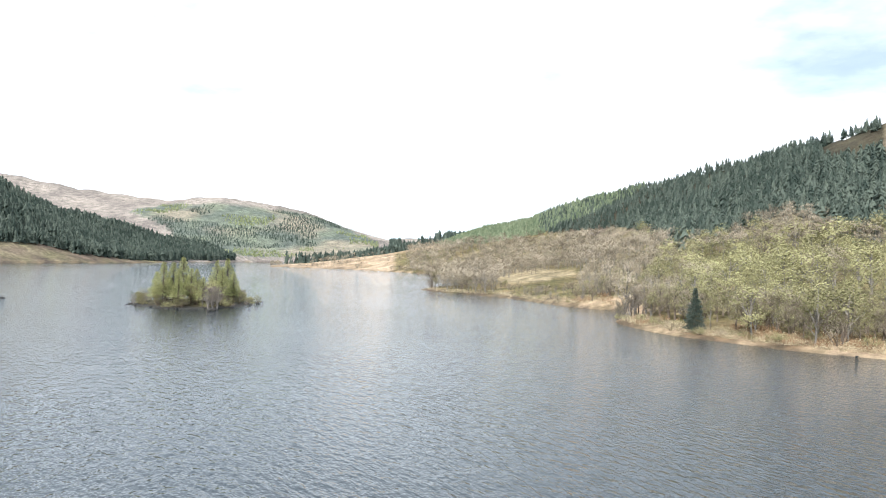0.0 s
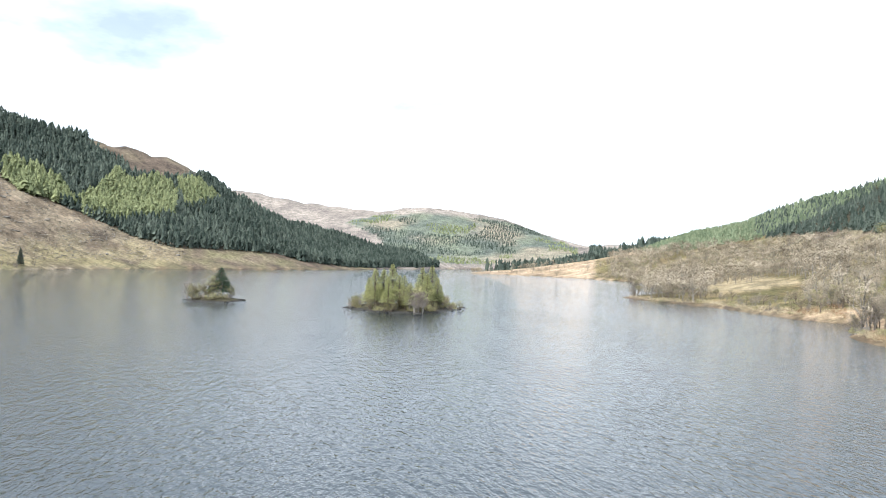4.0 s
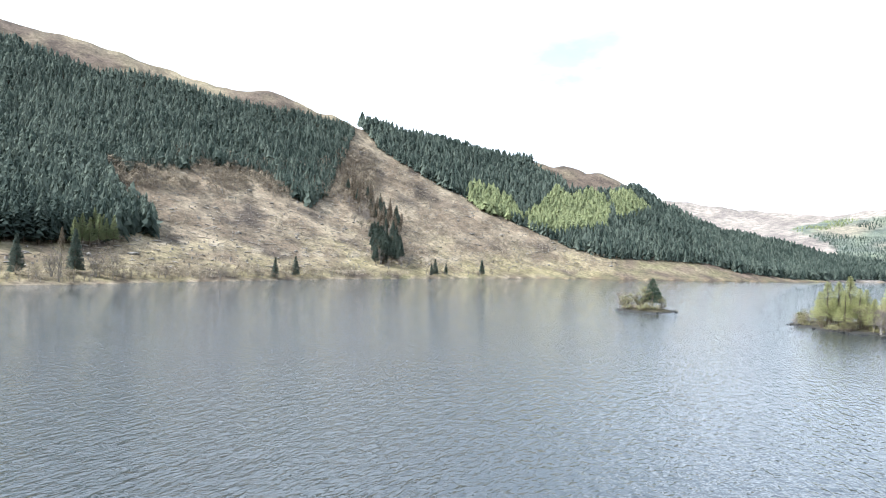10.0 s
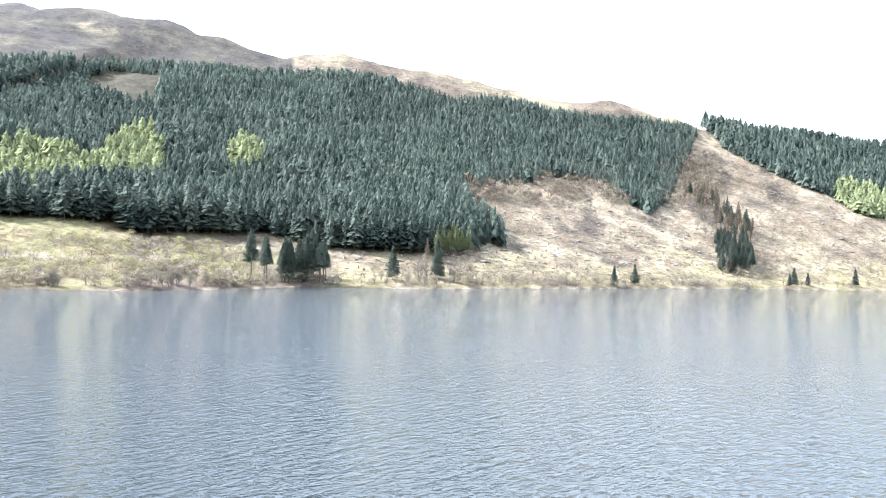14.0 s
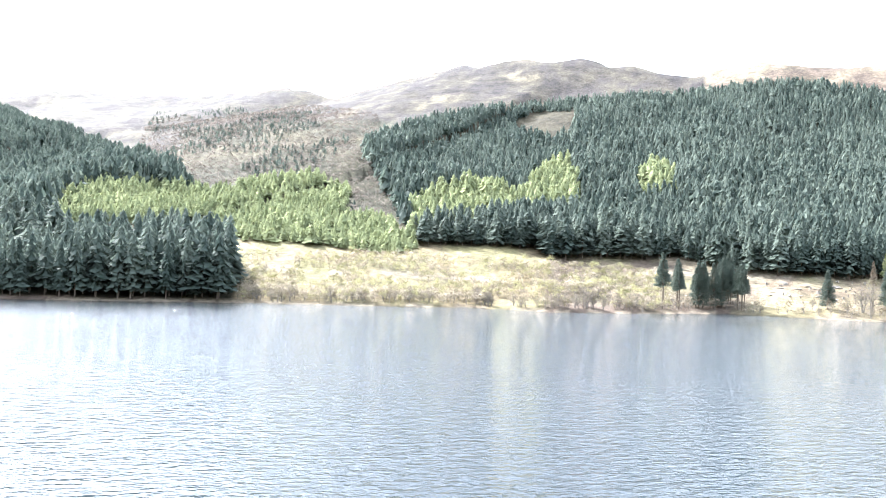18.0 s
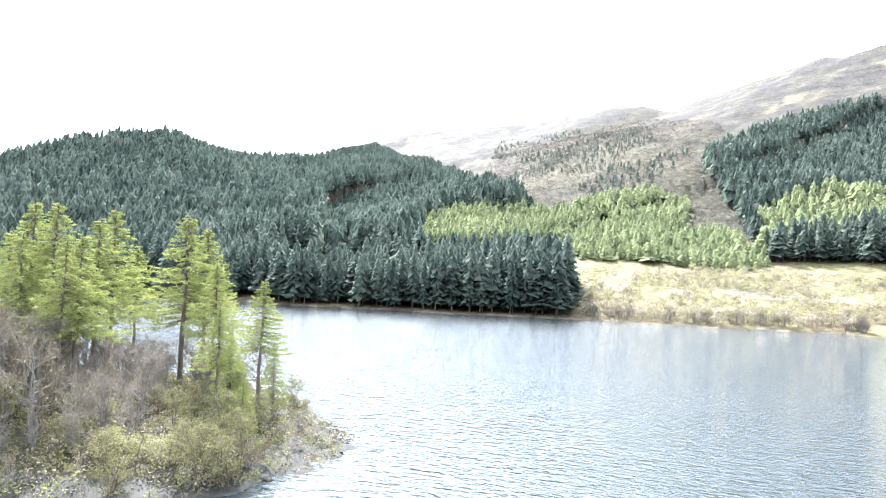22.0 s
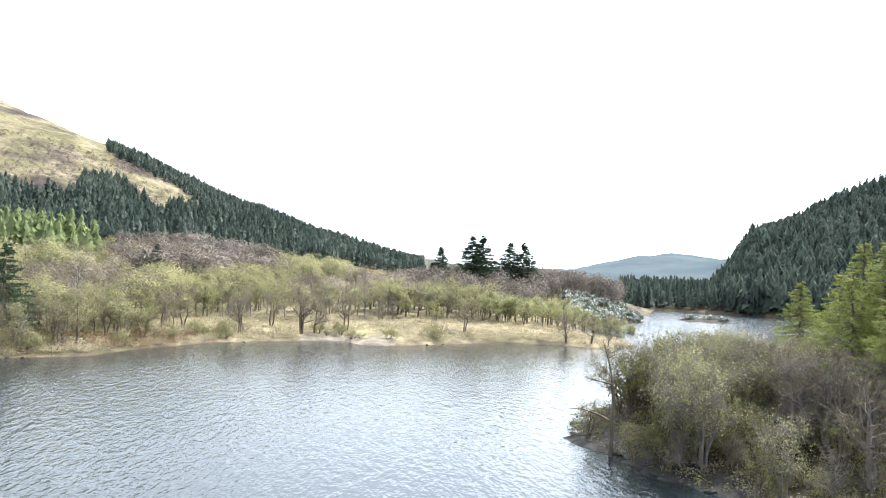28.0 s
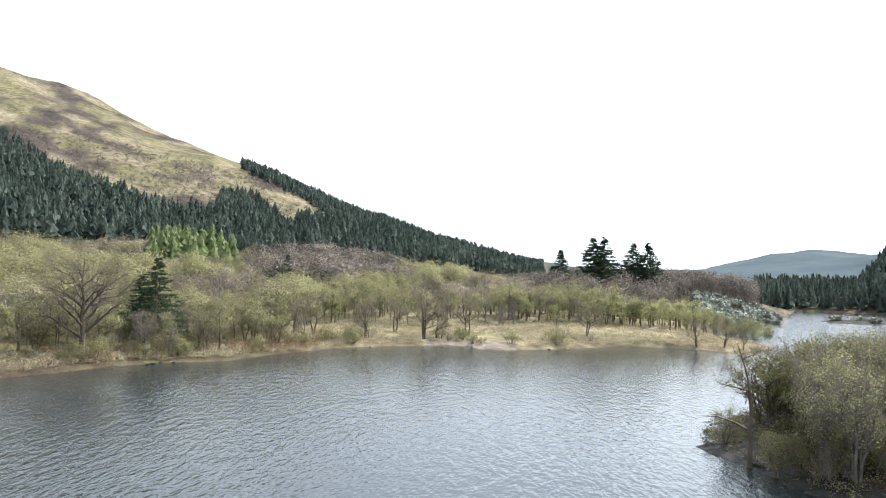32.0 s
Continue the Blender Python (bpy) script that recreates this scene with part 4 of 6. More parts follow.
plant("alder_scrub", ("alders_west",), 3.6, 240, 640, 40, 126, 4, 7, SCRUB_TWIG, TWIG, "bare grey-brown alders along the far waterline", "scrub", frac=0.0, wide=1.1, pick=lambda x, y, az, d: scrub(x, y, az, d) & (shore_distance(x, y) < 16), wood=SCRUB_WOOD)
COVER["spit_north"] = [(-3.9, -0.03), (11.8, -0.03), (11.8, 0.01), (-3.9, 0.01)]
COVER["flats_north"] = [(-11.2, -0.03), (10.8, -0.03), (10.8, 0.03), (-11.2, 0.03)]
COVER["mid_hill"] = [(-16.2, -0.01), (0.3, -0.01), (0.3, 0.1), (-16.2, 0.1)]
plant("bare_trees", ("spit_north",), 11.0, 640, 1050, -4, 12, 5, 10, SCRUB_TWIG, TWIG, "bare grey-brown trees dotted over the grassy spit", "scrub", frac=0.0, wide=1.1, pick=lambda x, y, az, d: waves(x, y, 45, 64, 3) > 0.05, wood=SCRUB_WOOD)
plant("bare_trees", ("spit_north",), 6.0, 640, 1050, -4, 12, 4, 7, SCRUB_TWIG, TWIG, "bare alders along the waterline of the spit", "scrub", frac=0.0, wide=1.1, pick=lambda x, y, az, d: (shore_distance(x, y) < 14) & (waves(x, y, 30, 65, 3) > 0), wood=SCRUB_WOOD)
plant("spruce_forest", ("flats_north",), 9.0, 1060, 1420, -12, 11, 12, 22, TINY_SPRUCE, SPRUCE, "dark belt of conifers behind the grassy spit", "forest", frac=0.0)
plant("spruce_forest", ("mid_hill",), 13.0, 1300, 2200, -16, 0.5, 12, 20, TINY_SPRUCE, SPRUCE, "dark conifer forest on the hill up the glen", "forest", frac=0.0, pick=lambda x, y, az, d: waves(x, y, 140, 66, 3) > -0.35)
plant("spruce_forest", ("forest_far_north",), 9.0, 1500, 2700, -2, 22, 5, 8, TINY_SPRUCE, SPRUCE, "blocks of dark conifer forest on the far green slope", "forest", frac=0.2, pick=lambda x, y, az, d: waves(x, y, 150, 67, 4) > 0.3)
plant("larch_wood", ("forest_far_north",), 10.0, 1500, 2700, -2, 22, 5, 8, TINY_SPRUCE, HILL_LARCH, "paler larch blocks on the far green slope", "forest", frac=0.2, wide=1.4, pick=lambda x, y, az, d: waves(x, y, 150, 67, 4) < -0.3)
plant("bare_scrub", ("tan_west",), 6.5, 300, 900, 32, 90, 2.5, 6, SCRUB_TWIG, TWIG, "bare grey scrub left standing over the felled slope", "scrub", frac=0.0, wide=1.2, pick=lambda x, y, az, d: waves(x, y, 60, 68, 3) > 0.22)
COVER["north_east_wood"] = [(-18.2, -0.03), (-1.2, -0.03), (-1.2, 0.02), (-8.2, 0.035), (-18.2, 0.045)]
plant("bare_wood", ("north_east_wood",), 8.5, 420, 1150, -18, -1, 8, 13, SCRUB_TWIG, TWIG, "pale brown broadleaf wood along the foot of the hill", "wood", frac=0.3, wide=1.2, wood=SCRUB_WOOD, pick=lambda x, y, az, d: waves(x, y, 80, 69, 3) > -0.5)
COVER["wood_gap"] = [(-22, 0.02), (-22, 0.075), (-31, 0.09), (-39, 0.09), (-39, 0.03)]
plant("bare_wood", ("wood_gap",), 6.4, 200, 420, -43, -20, 6.5, 12, FAR_TWIG, TWIG, "pale bare broadleaves along the foot of the spruces", "wood", but=("spruce_east",), frac=0.1, wide=1.2, wood=FAR_BARE_WOOD)
COVER["scrub_hill"] = [(217, 0.06), (222, 0.075), (229, 0.09), (240, 0.13), (244, 0.165), (240, 0.175), (230, 0.15), (224, 0.13), (218, 0.095)]
plant("hill_scrub", ("scrub_hill",), 5.0, 350, 1200, 196, 244, 2.5, 5.5, SCRUB_TWIG, MAUVETWIG, "bare grey scrub scattered over the hillside", "scrub", frac=0.0, wide=1.2, pick=lambda x, y, az, d: waves(x, y, 70, 70, 3) > -0.25)
plant("bare_scrub", ("moor_west",), 5.5, 350, 1000, 104, 134, 3, 6.0, SCRUB_TWIG, MAUVETWIG, "grey-brown scrub between the forest blocks", "scrub", frac=0.0, wide=1.5, but=LARCHES)
plant("bare_scrub", ("tan_west",), 4.4, 330, 900, 53, 75, 6, 10, SCRUB_TWIG, DARKTWIG, "grey bare trees left below the forest edge on the felled slope", "scrub", frac=0.0, wide=1.1, pick=lambda x, y, az, d: (height(x, y) - 14 > 0.085 * d) & (waves(x, y, 40, 71, 3) > -0.15), wood=SCRUB_WOOD)


# ---- single trees, with their parts ----
def unit(v):
    return v / (np.linalg.norm(v) + 1e-9)


def broadleaf_meshes(seed, h, stems=2, spread=0.32, low=0.25, leaves=500, twigs=700, leaf_mat=None, lean=0.12, leaf=0.16, twig_mat=None, bark=None):
    """Trunk, limbs, twigs and leaves of a spreading tree, h metres high."""
    rng = np.random.RandomState(seed)
    trunk, limb, a0, a1 = [], [], [], []
    for s in range(stems):
        ang = rng.uniform(0, 2 * np.pi)
        out = np.array([np.cos(ang), np.sin(ang), 0]) * lean * h * (0.4 + rng.rand()) * (stems > 1)
        pts = [np.array([0, 0, -0.4]) + out * 0.15]
        for k in range(1, 6):
            u = k / 5
            pts.append(np.array([0, 0, u * h * 0.82]) + out * (0.15 + u) + rng.normal(0, 0.015 * h, 3) * (1, 1, 0.3))
        r0 = h * 0.022 / np.sqrt(stems) + 0.03
        trunk.append(tube(pts, [r0 * f for f in (1.25, 0.95, 0.75, 0.5, 0.28, 0.08)], 6))
        for k in range(9):
            u = rng.uniform(low, 0.95)
            j = u * 5
            i = min(int(j), 4)
            p = pts[i] * (1 - j + i) + pts[i + 1] * (j - i)
            ang = rng.uniform(0, 2 * np.pi)
            ln = h * spread * (1.15 - 0.65 * u) * rng.uniform(0.7, 1.2)
            d = np.array([np.cos(ang), np.sin(ang), rng.uniform(0.35, 0.9)])
            m = p + unit(d) * ln * 0.55 + rng.normal(0, 0.02 * h, 3)
            e = m + unit(d * (1, 1, 1.2) + rng.normal(0, 0.25, 3)) * ln * 0.55
            rr = r0 * 0.62 * (1.1 - u) + 0.01
            limb.append(tube([p, m, e], (rr, rr * 0.65, rr * 0.2), 4))
            a0 += [p, m]
            a1 += [m, e]
            for _ in range(3):
                b = m * 0.6 + e * 0.4 if rng.rand() < 0.5 else m
                f = b + unit(d * 0.6 + rng.normal(0, 0.6, 3) + (0, 0, 0.4)) * ln * 0.45
                limb.append(tube([b, f], (rr * 0.45, rr * 0.12), 3))
                a0.append(b)
                a1.append(f)
    A0, A1 = np.array(a0), np.array(a1)
    tw, tips = slivers(rng, A0, A1, twigs, 0.12 * h, 0.0012 * h + 0.004)
    out = {"trunk": quick_mesh("trunk", *join(trunk)[:2], bark or BARK, True), "branchwork": quick_mesh("branchwork", *join(limb)[:2], bark or BARK),
           "brush": quick_mesh("brush", tw[0], tw[1], twig_mat or TWIG, tint=tw[2])}
    if leaves:
        lv = leaf_cloud(rng, tips[:: max(1, len(tips) // 160)], leaves // 2, 0.035 * h, leaf, 0.8, (0, 0, 0.45 * h), 0.55)
        out["foliage"] = quick_mesh("foliage", lv[0], lv[1], leaf_mat or BIRCH, tint=lv[2])
    return out


def larch_meshes(seed, h, wide=0.17, bare=0.26, mat=None, dense=1.0, spray=0.07, droop=0.3, fill=19.0, gap=0.019, inner=0.08, hang=-0.3):
    """A conifer with a straight stem, whorls of boughs and hanging sprays of needles."""
    rng = np.random.RandomState(seed)
    mat = mat or LARCH
    stem = tube([(0, 0, -0.4), (0.01 * h, 0, 0.3 * h), (0, 0.008 * h, 0.65 * h), (0, 0, h)], (0.016 * h, 0.012 * h, 0.007 * h, 0.01), 6)
    boughs, from_, to_ = [], [], []
    z = 0.12 * h
    while z < 0.97 * h:
        u = z / h
        full = u > bare
        R = h * wide * ((1 - u) / (1 - bare)) ** 0.9 if full else h * wide * 0.45
        for k in range(9 if full else 2):
            ang = rng.uniform(0, 2 * np.pi)
            r = R * rng.uniform(0.6, 1.15) + 0.15
            d = np.array([np.cos(ang), np.sin(ang), 0])
            z0 = z
            z = z0 + rng.uniform(-1.1, 1.1) * gap * h
            p, m, e = np.array([0, 0, z]), d * r * 0.6 + (0, 0, z - droop * r * 0.4), d * r + (0, 0, z - droop * r * 0.3)
            boughs.append(tube([p, m, e], (0.012 + 0.0016 * h, 0.012, 0.005), 3))
            if full:
                from_ += [p * (1 - inner) + m * inner, m]
                to_ += [m, e]
            z = z0
        z += h * (gap if full else 0.05)
    B0, B1 = np.array(from_), np.array(to_)
    reach = np.clip(np.linalg.norm(B1[:, :2], axis=1) / (0.55 * h * wide), 0.45, 1.0)
    nd, _ = slivers(rng, B0, B1, int(len(B0) * fill * dense * 3), reach * spray * 4.4 * h / 15, spray * 0.34 * h / 15, hang)
    bw = join(boughs)
    return {"trunk": quick_mesh("trunk", stem[0], stem[1], BARK, True), "boughwork": quick_mesh("boughwork", bw[0], bw[1], BARK),
            "foliage": quick_mesh("foliage", nd[0], nd[1], mat, tint=nd[2])}


def bush_meshes(seed, h, r, mat, n=420, leaf=0.13, stems=7, flowering=0.0):
    """A dense rounded shrub of many clumps on short stems, some of the clumps in flower."""
    rng = np.random.RandomState(seed)
    cs, st = [], []
    for _ in range(30):
        a, q = rng.uniform(0, 2 * np.pi), np.sqrt(rng.rand()) * r * 0.9
        zc = h * (0.1 + 0.8 * np.sqrt(max(0, 1 - (q / r) ** 2)) * rng.uniform(0.3, 1.05))
        cs.append((q * np.cos(a), q * np.sin(a), zc))
    for c in cs[:stems]:
        st.append(tube([(c[0] * 0.15, c[1] * 0.15, -0.3), np.array(c) * 0.6, c], (0.06, 0.04, 0.015), 4))
    lv = leaf_cloud(rng, cs, n, 0.13 * r, leaf, 0.8, (0, 0, 0.2 * h), 0.14 if mat is TWIG else 0.6)
    t = lv[2]
    if flowering:
        bloom = np.array([c for c in cs if rng.rand() < flowering and c[2] > 0.3 * h] or cs[:1])
        near = np.sqrt(((lv[0][:, None] - bloom[None]) ** 2).sum(2)).min(1)
        t = np.where(near < 0.24 * r, 0.75 + 0.25 * t, 0.3 * t)
        t = np.repeat(t[::4], 4)
    sw = join(st)
    return {"stemwork": quick_mesh("stemwork", sw[0], sw[1], BARK), "foliage": quick_mesh("foliage", lv[0], lv[1], mat, tint=t)}


def great_oak(seed, h):
    """An old open-grown oak: a short trunk, long crooked limbs that fork again and again, and fine twigs."""
    rng = np.random.RandomState(seed)
    root = tagged(new("big_oak"), "large old oak, bare, with heavy spreading limbs", "oak")
    lead = [np.array(p) * h for p in ((0, 0, -0.03), (0.012, 0, 0.1), (0.005, 0.01, 0.22), (0.02, 0, 0.36), (0.01, 0.015, 0.52), (0.03, 0.0, 0.68), (0.02, 0.02, 0.84), (0.03, 0.02, 0.97))]
    v, f, _ = tube(lead, [h * q for q in (0.034, 0.025, 0.023, 0.019, 0.013, 0.008, 0.004, 0.001)], 9)
    part("trunk", quick_mesh("trunk", v, f, BARK, True), root)
    for k in range(17):
        u = 0.24 + 0.5 * (k / 16) ** 0.9
        j = u * (len(lead) - 1)
        p = lead[int(j)] * (1 - j % 1) + lead[int(j) + 1] * (j % 1)
        ang = k * 2.4 + rng.uniform(-0.4, 0.4)
        rise = -0.05 + 1.05 * (k / 16) + rng.uniform(-0.15, 0.15)
        end = np.array((np.cos(ang) * 0.47 * np.cos(rise), np.sin(ang) * 0.47 * np.cos(rise), 0.58 + 0.40 * np.sin(rise) - 0.06)) * h * rng.uniform(0.85, 1.05)
        pts = [p]
        for q in (0.2, 0.42, 0.64, 0.84, 1.0):
            pts.append(p + (end - p) * q + np.array((0, 0, 0.05 * h * math.sin(q * 3.1))) + rng.normal(0, 0.013 * h, 3))
        r = h * 0.0125 * (1.2 - 0.75 * k / 16)
        pieces, a0, a1 = [tube(pts, [r * w for w in (1, 0.85, 0.66, 0.46, 0.27, 0.08)], 6)], [], []
        for i in range(1, 5):
            for _ in range(3):
                d = unit(unit(end - p) * 0.7 + rng.normal(0, 0.6, 3) + (0, 0, 0.25))
                ln = h * 0.15 * rng.uniform(0.6, 1.15)
                m, e = pts[i] + d * ln * 0.5, pts[i] + d * ln + rng.normal(0, 0.012 * h, 3)
                rr = r * (0.42, 0.34, 0.26, 0.18)[i - 1]
                pieces.append(tube([pts[i], m, e], (rr, rr * 0.65, rr * 0.2), 4))
                a0 += [m, pts[i]]
                a1 += [e, m]
                for _ in range(2):
                    g = m + unit(d * 0.6 + rng.normal(0, 0.6, 3) + (0, 0, 0.2)) * ln * 0.55
                    pieces.append(tube([m, g], (rr * 0.5, rr * 0.15), 3))
                    a0.append(m)
                    a1.append(g)
        a0 += [pts[4], pts[3]]
        a1 += [pts[5], pts[4]]
        v, f, _ = join(pieces)
        limb = part("limb", quick_mesh("limb", v, f, BARK, True), root)
        tw, _ = slivers(rng, np.array(a0), np.array(a1), 620, 0.055 * h, 0.011)
        part("brush", quick_mesh("brush", tw[0], tw[1], TWIG, tint=tw[2] * 0.5), limb)
    return root


def thing(name, meshes, label, category, group=""):
    """An Empty at the base of a thing that parents its parts."""
    root = tagged(new(name), label, category, group)
    made = {}
    for key, me in meshes.items():
        holder = made.get("branchwork") or made.get("boughwork") or made.get("stemwork")
        made[key] = part(key, me, holder if key in ("brush", "foliage") and holder else root)
    return root


def put(proto, x, y, z, size=1.0, turn=0.0, used=set()):
    """The prototype itself at its first place, copies of it after that."""
    m = pose(x, y, z, 0, 0, turn) @ Matrix.Scale(size, 4)
    if proto.name not in used:
        used.add(proto.name)
        proto.matrix_basis = m
        return proto
    c = copy_thing(proto, pose(x, y, z, 0, 0, turn))
    c.matrix_basis = m
    return c


def spot(az, d):
    x, y = polar(az, d)
    return float(x), float(y)


def up_loch(az, d):
    """A place in the northern half of the plan, where bearings are counted from the head of the loch."""
    return spot(az - 4.2, d)


# ---- islands ----
def island(name, centre, outline, top, label, seed):
    """A low rocky mound with an uneven outline; outline: radius against bearing from the centre."""
    rng = np.random.RandomState(seed)
    na, nr = 140, 26
    az = np.linspace(0, 360, na, endpoint=False)
    ang, rad = zip(*outline)
    R = np.interp(az, ang, rad, period=360)
    R = R * (1 + 0.05 * waves(az / 7, az * 0 + seed, 1.0, seed, 3))
    u = np.linspace(0, 1.25, nr)
    AZ, U = np.meshgrid(az, u)
    rr = U * R[None]
    x, y = polar(AZ, rr)
    prof = np.clip(1 - U**2.2, -0.5, 1)
    z = prof * top + 0.25 * waves(x, y, 2.5, seed + 1, 3) * np.clip(1.2 - U, 0, 1) + 0.18 * waves(x, y, 0.9, seed + 2, 2)
    co = np.stack([x.ravel(), y.ravel(), z.ravel()], 1)
    i, j = np.meshgrid(np.arange(nr - 1), np.arange(na), indexing="ij")
    jn = (j + 1) % na
    q = np.stack([i * na + j, i * na + jn, (i + 1) * na + jn, (i + 1) * na + j], -1).reshape(-1, 4)[:, ::-1]
    slots = (np.repeat(u[:-1], na) > 0.82).astype(int)
    me = quick_mesh(name, co, q, [ISLE, ROCK], True, slots=slots)
    ob = tagged(new(name, me), label, "island", kind="structure")
    ob.location = (*centre, 0)

    def at_height(px, py):
        dx, dy = px - centre[0], py - centre[1]
        r = np.hypot(dx, dy)
        k = r / np.interp(float(bearing(np.array(dx), np.array(dy))) % 360, ang, rad, period=360)
        return max(0.05, top * (1 - k**2.2)), k

    return at_height


def boulder_mesh(seed):
    rng = np.random.RandomState(seed)
    b = bmesh.new()
    bmesh.ops.create_icosphere(b, subdivisions=2, radius=0.5)
    for v in b.verts:
        v.co *= 1 + 0.28 * noise.noise(v.co * 2.2 + Vector((seed * 3.1, 0, 0)))
        v.co = Vector((v.co.x * 1.3, v.co.y, v.co.z * 0.62))
    for p in [Vector(rng.normal(0, 1, 3)).normalized() for _ in range(5)]:
        bmesh.ops.bisect_plane(b, geom=b.verts[:] + b.edges[:] + b.faces[:], plane_co=p * 0.42, plane_no=p, clear_outer=True)
        holes = [e for e in b.edges if e.is_boundary]
        if holes:
            bmesh.ops.holes_fill(b, edges=holes)
    me = bpy.data.meshes.new("boulder")
    b.to_mesh(me)
    b.free()
    me.materials.append(ROCK)
    return me


BOULDERS = [boulder_mesh(s) for s in range(5)]
prng = np.random.RandomState(99)


def rock(x, y, z, size, label="dark wet boulder at the water's edge", group="shore boulders", mat=None):
    ob = tagged(new("boulder", BOULDERS[prng.randint(5)]), label, "boulder", group)
    ob.matrix_basis = pose(x, y, z, prng.uniform(-12, 12), prng.uniform(-12, 12), prng.uniform(0, 360)) @ Matrix.Diagonal((size, size * prng.uniform(0.7, 1.1), size * prng.uniform(0.7, 1.1), 1))
    return ob


# prototypes, each placed and copied below
G_LARCH, G_TREE, G_SHORE = "larches on the wooded island", "broadleaves on the wooded island", "trees along the near shore"
larches = [thing("larch", larch_meshes(300 + i, 16, w, b), "tall larch flushing light green above a bare lower stem", "larch", G_LARCH) for i, (w, b) in enumerate(((0.27, 0.42), (0.29, 0.36), (0.25, 0.46), (0.30, 0.1)))]
alders = [thing("bare_tree", broadleaf_meshes(320 + i, 8, st, 0.3, 0.2, lv * 3, 1100, None, 0.12, 0.075, DARKTWIG if i == 2 else MAUVETWIG, PALEBARK), lb, "tree", G_TREE)
          for i, (st, lv, lb) in enumerate(((3, 0, "bare grey-brown tree with many fine twigs"), (4, 260, "thin many-stemmed tree with a few first leaves"), (2, 120, "bare alder with twisting limbs"), (3, 620, "alder in thin yellow-green leaf")))]
leafy = [thing("leafing_tree", broadleaf_meshes(340 + i, 6, 3, 0.36, 0.12, 3600, 900, SHADELEAF, 0.2, 0.085, DARKTWIG), "low spreading willow in fresh olive-green leaf", "tree", G_TREE) for i in range(3)]
birches = [thing("birch", broadleaf_meshes(360 + i, 10, st, 0.27, 0.2, 2600, 900, BIRCH, 0.1, 0.13), "slender birch in thin yellow-green leaf", "tree", G_SHORE) for i, st in enumerate((1, 2, 3, 1))]
round_birches = [thing("round_birch", broadleaf_meshes(370 + i, 9.5, 2, 0.33, 0.22, 3400, 700, SUNLEAF, 0.08, 0.16), "round-crowned birch in fresh yellow-green leaf", "tree", G_SHORE) for i in range(3)]
oaks = [thing("bare_oak", broadleaf_meshes(380 + i, 10, st, 0.4, 0.22, lv, 2200, BIRCH, 0.14), "spreading oak, still bare and brown-twigged", "tree", G_SHORE) for i, (st, lv) in enumerate(((1, 0), (2, 200), (3, 60)))]
shrubs = [thing("willow_bush", bush_meshes(400 + i, 3, 2.2, m, 1500, 0.075), lb, "bush", "bushes along the shore") for i, (m, lb) in enumerate(((BIRCH, "rounded olive-green willow bush by the shore"), (TWIG, "rounded bush of pale bare twigs"), (BIRCH, "low yellow-green bush beside the water")))]
rhodos = [thing("rhododendron", bush_meshes(420 + i, 3.4, 2.8, GREYLEAF, 1000, 0.26, 7, 0.5), "dark glossy rhododendron bush speckled with white blossom", "bush", "rhododendrons on the knoll") for i in range(3)]
pines = [thing("old_pine", larch_meshes(440 + i, 20, w, b, PINE, 1.0, 0.13, 0.12, 16.0, lv, 0.05, -0.12), "tall dark fir with flat tiers of boughs", "pine", "tall firs above the wood") for i, (w, b, lv) in enumerate(((0.34, 0.3, 0.020), (0.36, 0.36, 0.020), (0.34, 0.1, 0.020)))]
spruces = [thing("spruce", larch_meshes(460 + i, 16, w, 0.1, SPRUCE, 1.0, 0.15, 0.3, 9.0), "dark green spruce tree", "spruce", "single spruces on the slopes") for i, w in enumerate((0.2, 0.18, 0.23))]
poles = [thing("thin_spruce", larch_meshes(470 + i, 16, 0.14, 0.4, SPRUCE, 0.9, 0.14, 0.3, 8.0), "thin spruce spared on the felled slope, lower stem bare", "spruce", "spruces spared on the felled slope") for i in range(2)]
island_larches = [thing("small_larch", larch_meshes(480 + i, 10, 0.27, 0.25, FRESH, 0.75, 0.11, 0.2, 12.0), "small larch flushing light green", "larch", "larches on the islets") for i in range(2)]

islet_trees = [thing("willow", broadleaf_meshes(490 + i, 7, 3, 0.3, 0.3, 2400, 700, BIRCH, 0.16, 0.13), "willow in fresh yellow-green leaf crowding the islet", "tree", "trees on the islets") for i in range(3)]

# the wooded island nearest the camera
C0 = (-16.0, -68.0)
isle_c = island("island_near", C0, [(0, 28), (25, 29.5), (40, 28.8), (60, 24.5), (90, 23), (130, 23), (180, 26), (225, 27), (262, 25.5), (275, 25), (300, 21), (325, 21), (345, 23.5)], 2.6,
                "low stony island covered in larches and bare scrub", 71)
for k, (az, d, top) in enumerate([(150.7, 62, 13.1), (156.7, 75, 19.5), (155.2, 79, 18.3), (161.9, 80, 19.8), (162.9, 75, 18.6), (165.7, 72, 19.5), (167.1, 75, 19.6), (164.0, 66, 16.6),
                                   (171.1, 88, 16.0), (154.4, 68, 14.4), (153.0, 59, 9.3), (149.6, 64, 7.4), (160.2, 85, 16.2), (168.5, 78, 16.9), (151.9, 53, 5.9), (165.0, 63, 15.8), (167.8, 68, 16.4), (154.0, 57, 11.0), (152.3, 60, 6.8)]):
    x, y = spot(az, d)
    z, _ = isle_c(x, y)
    put(larches[3 if top < 10 else k % 3], x, y, z - 0.1, (top - z) / 16, 47 * k)
count = 0
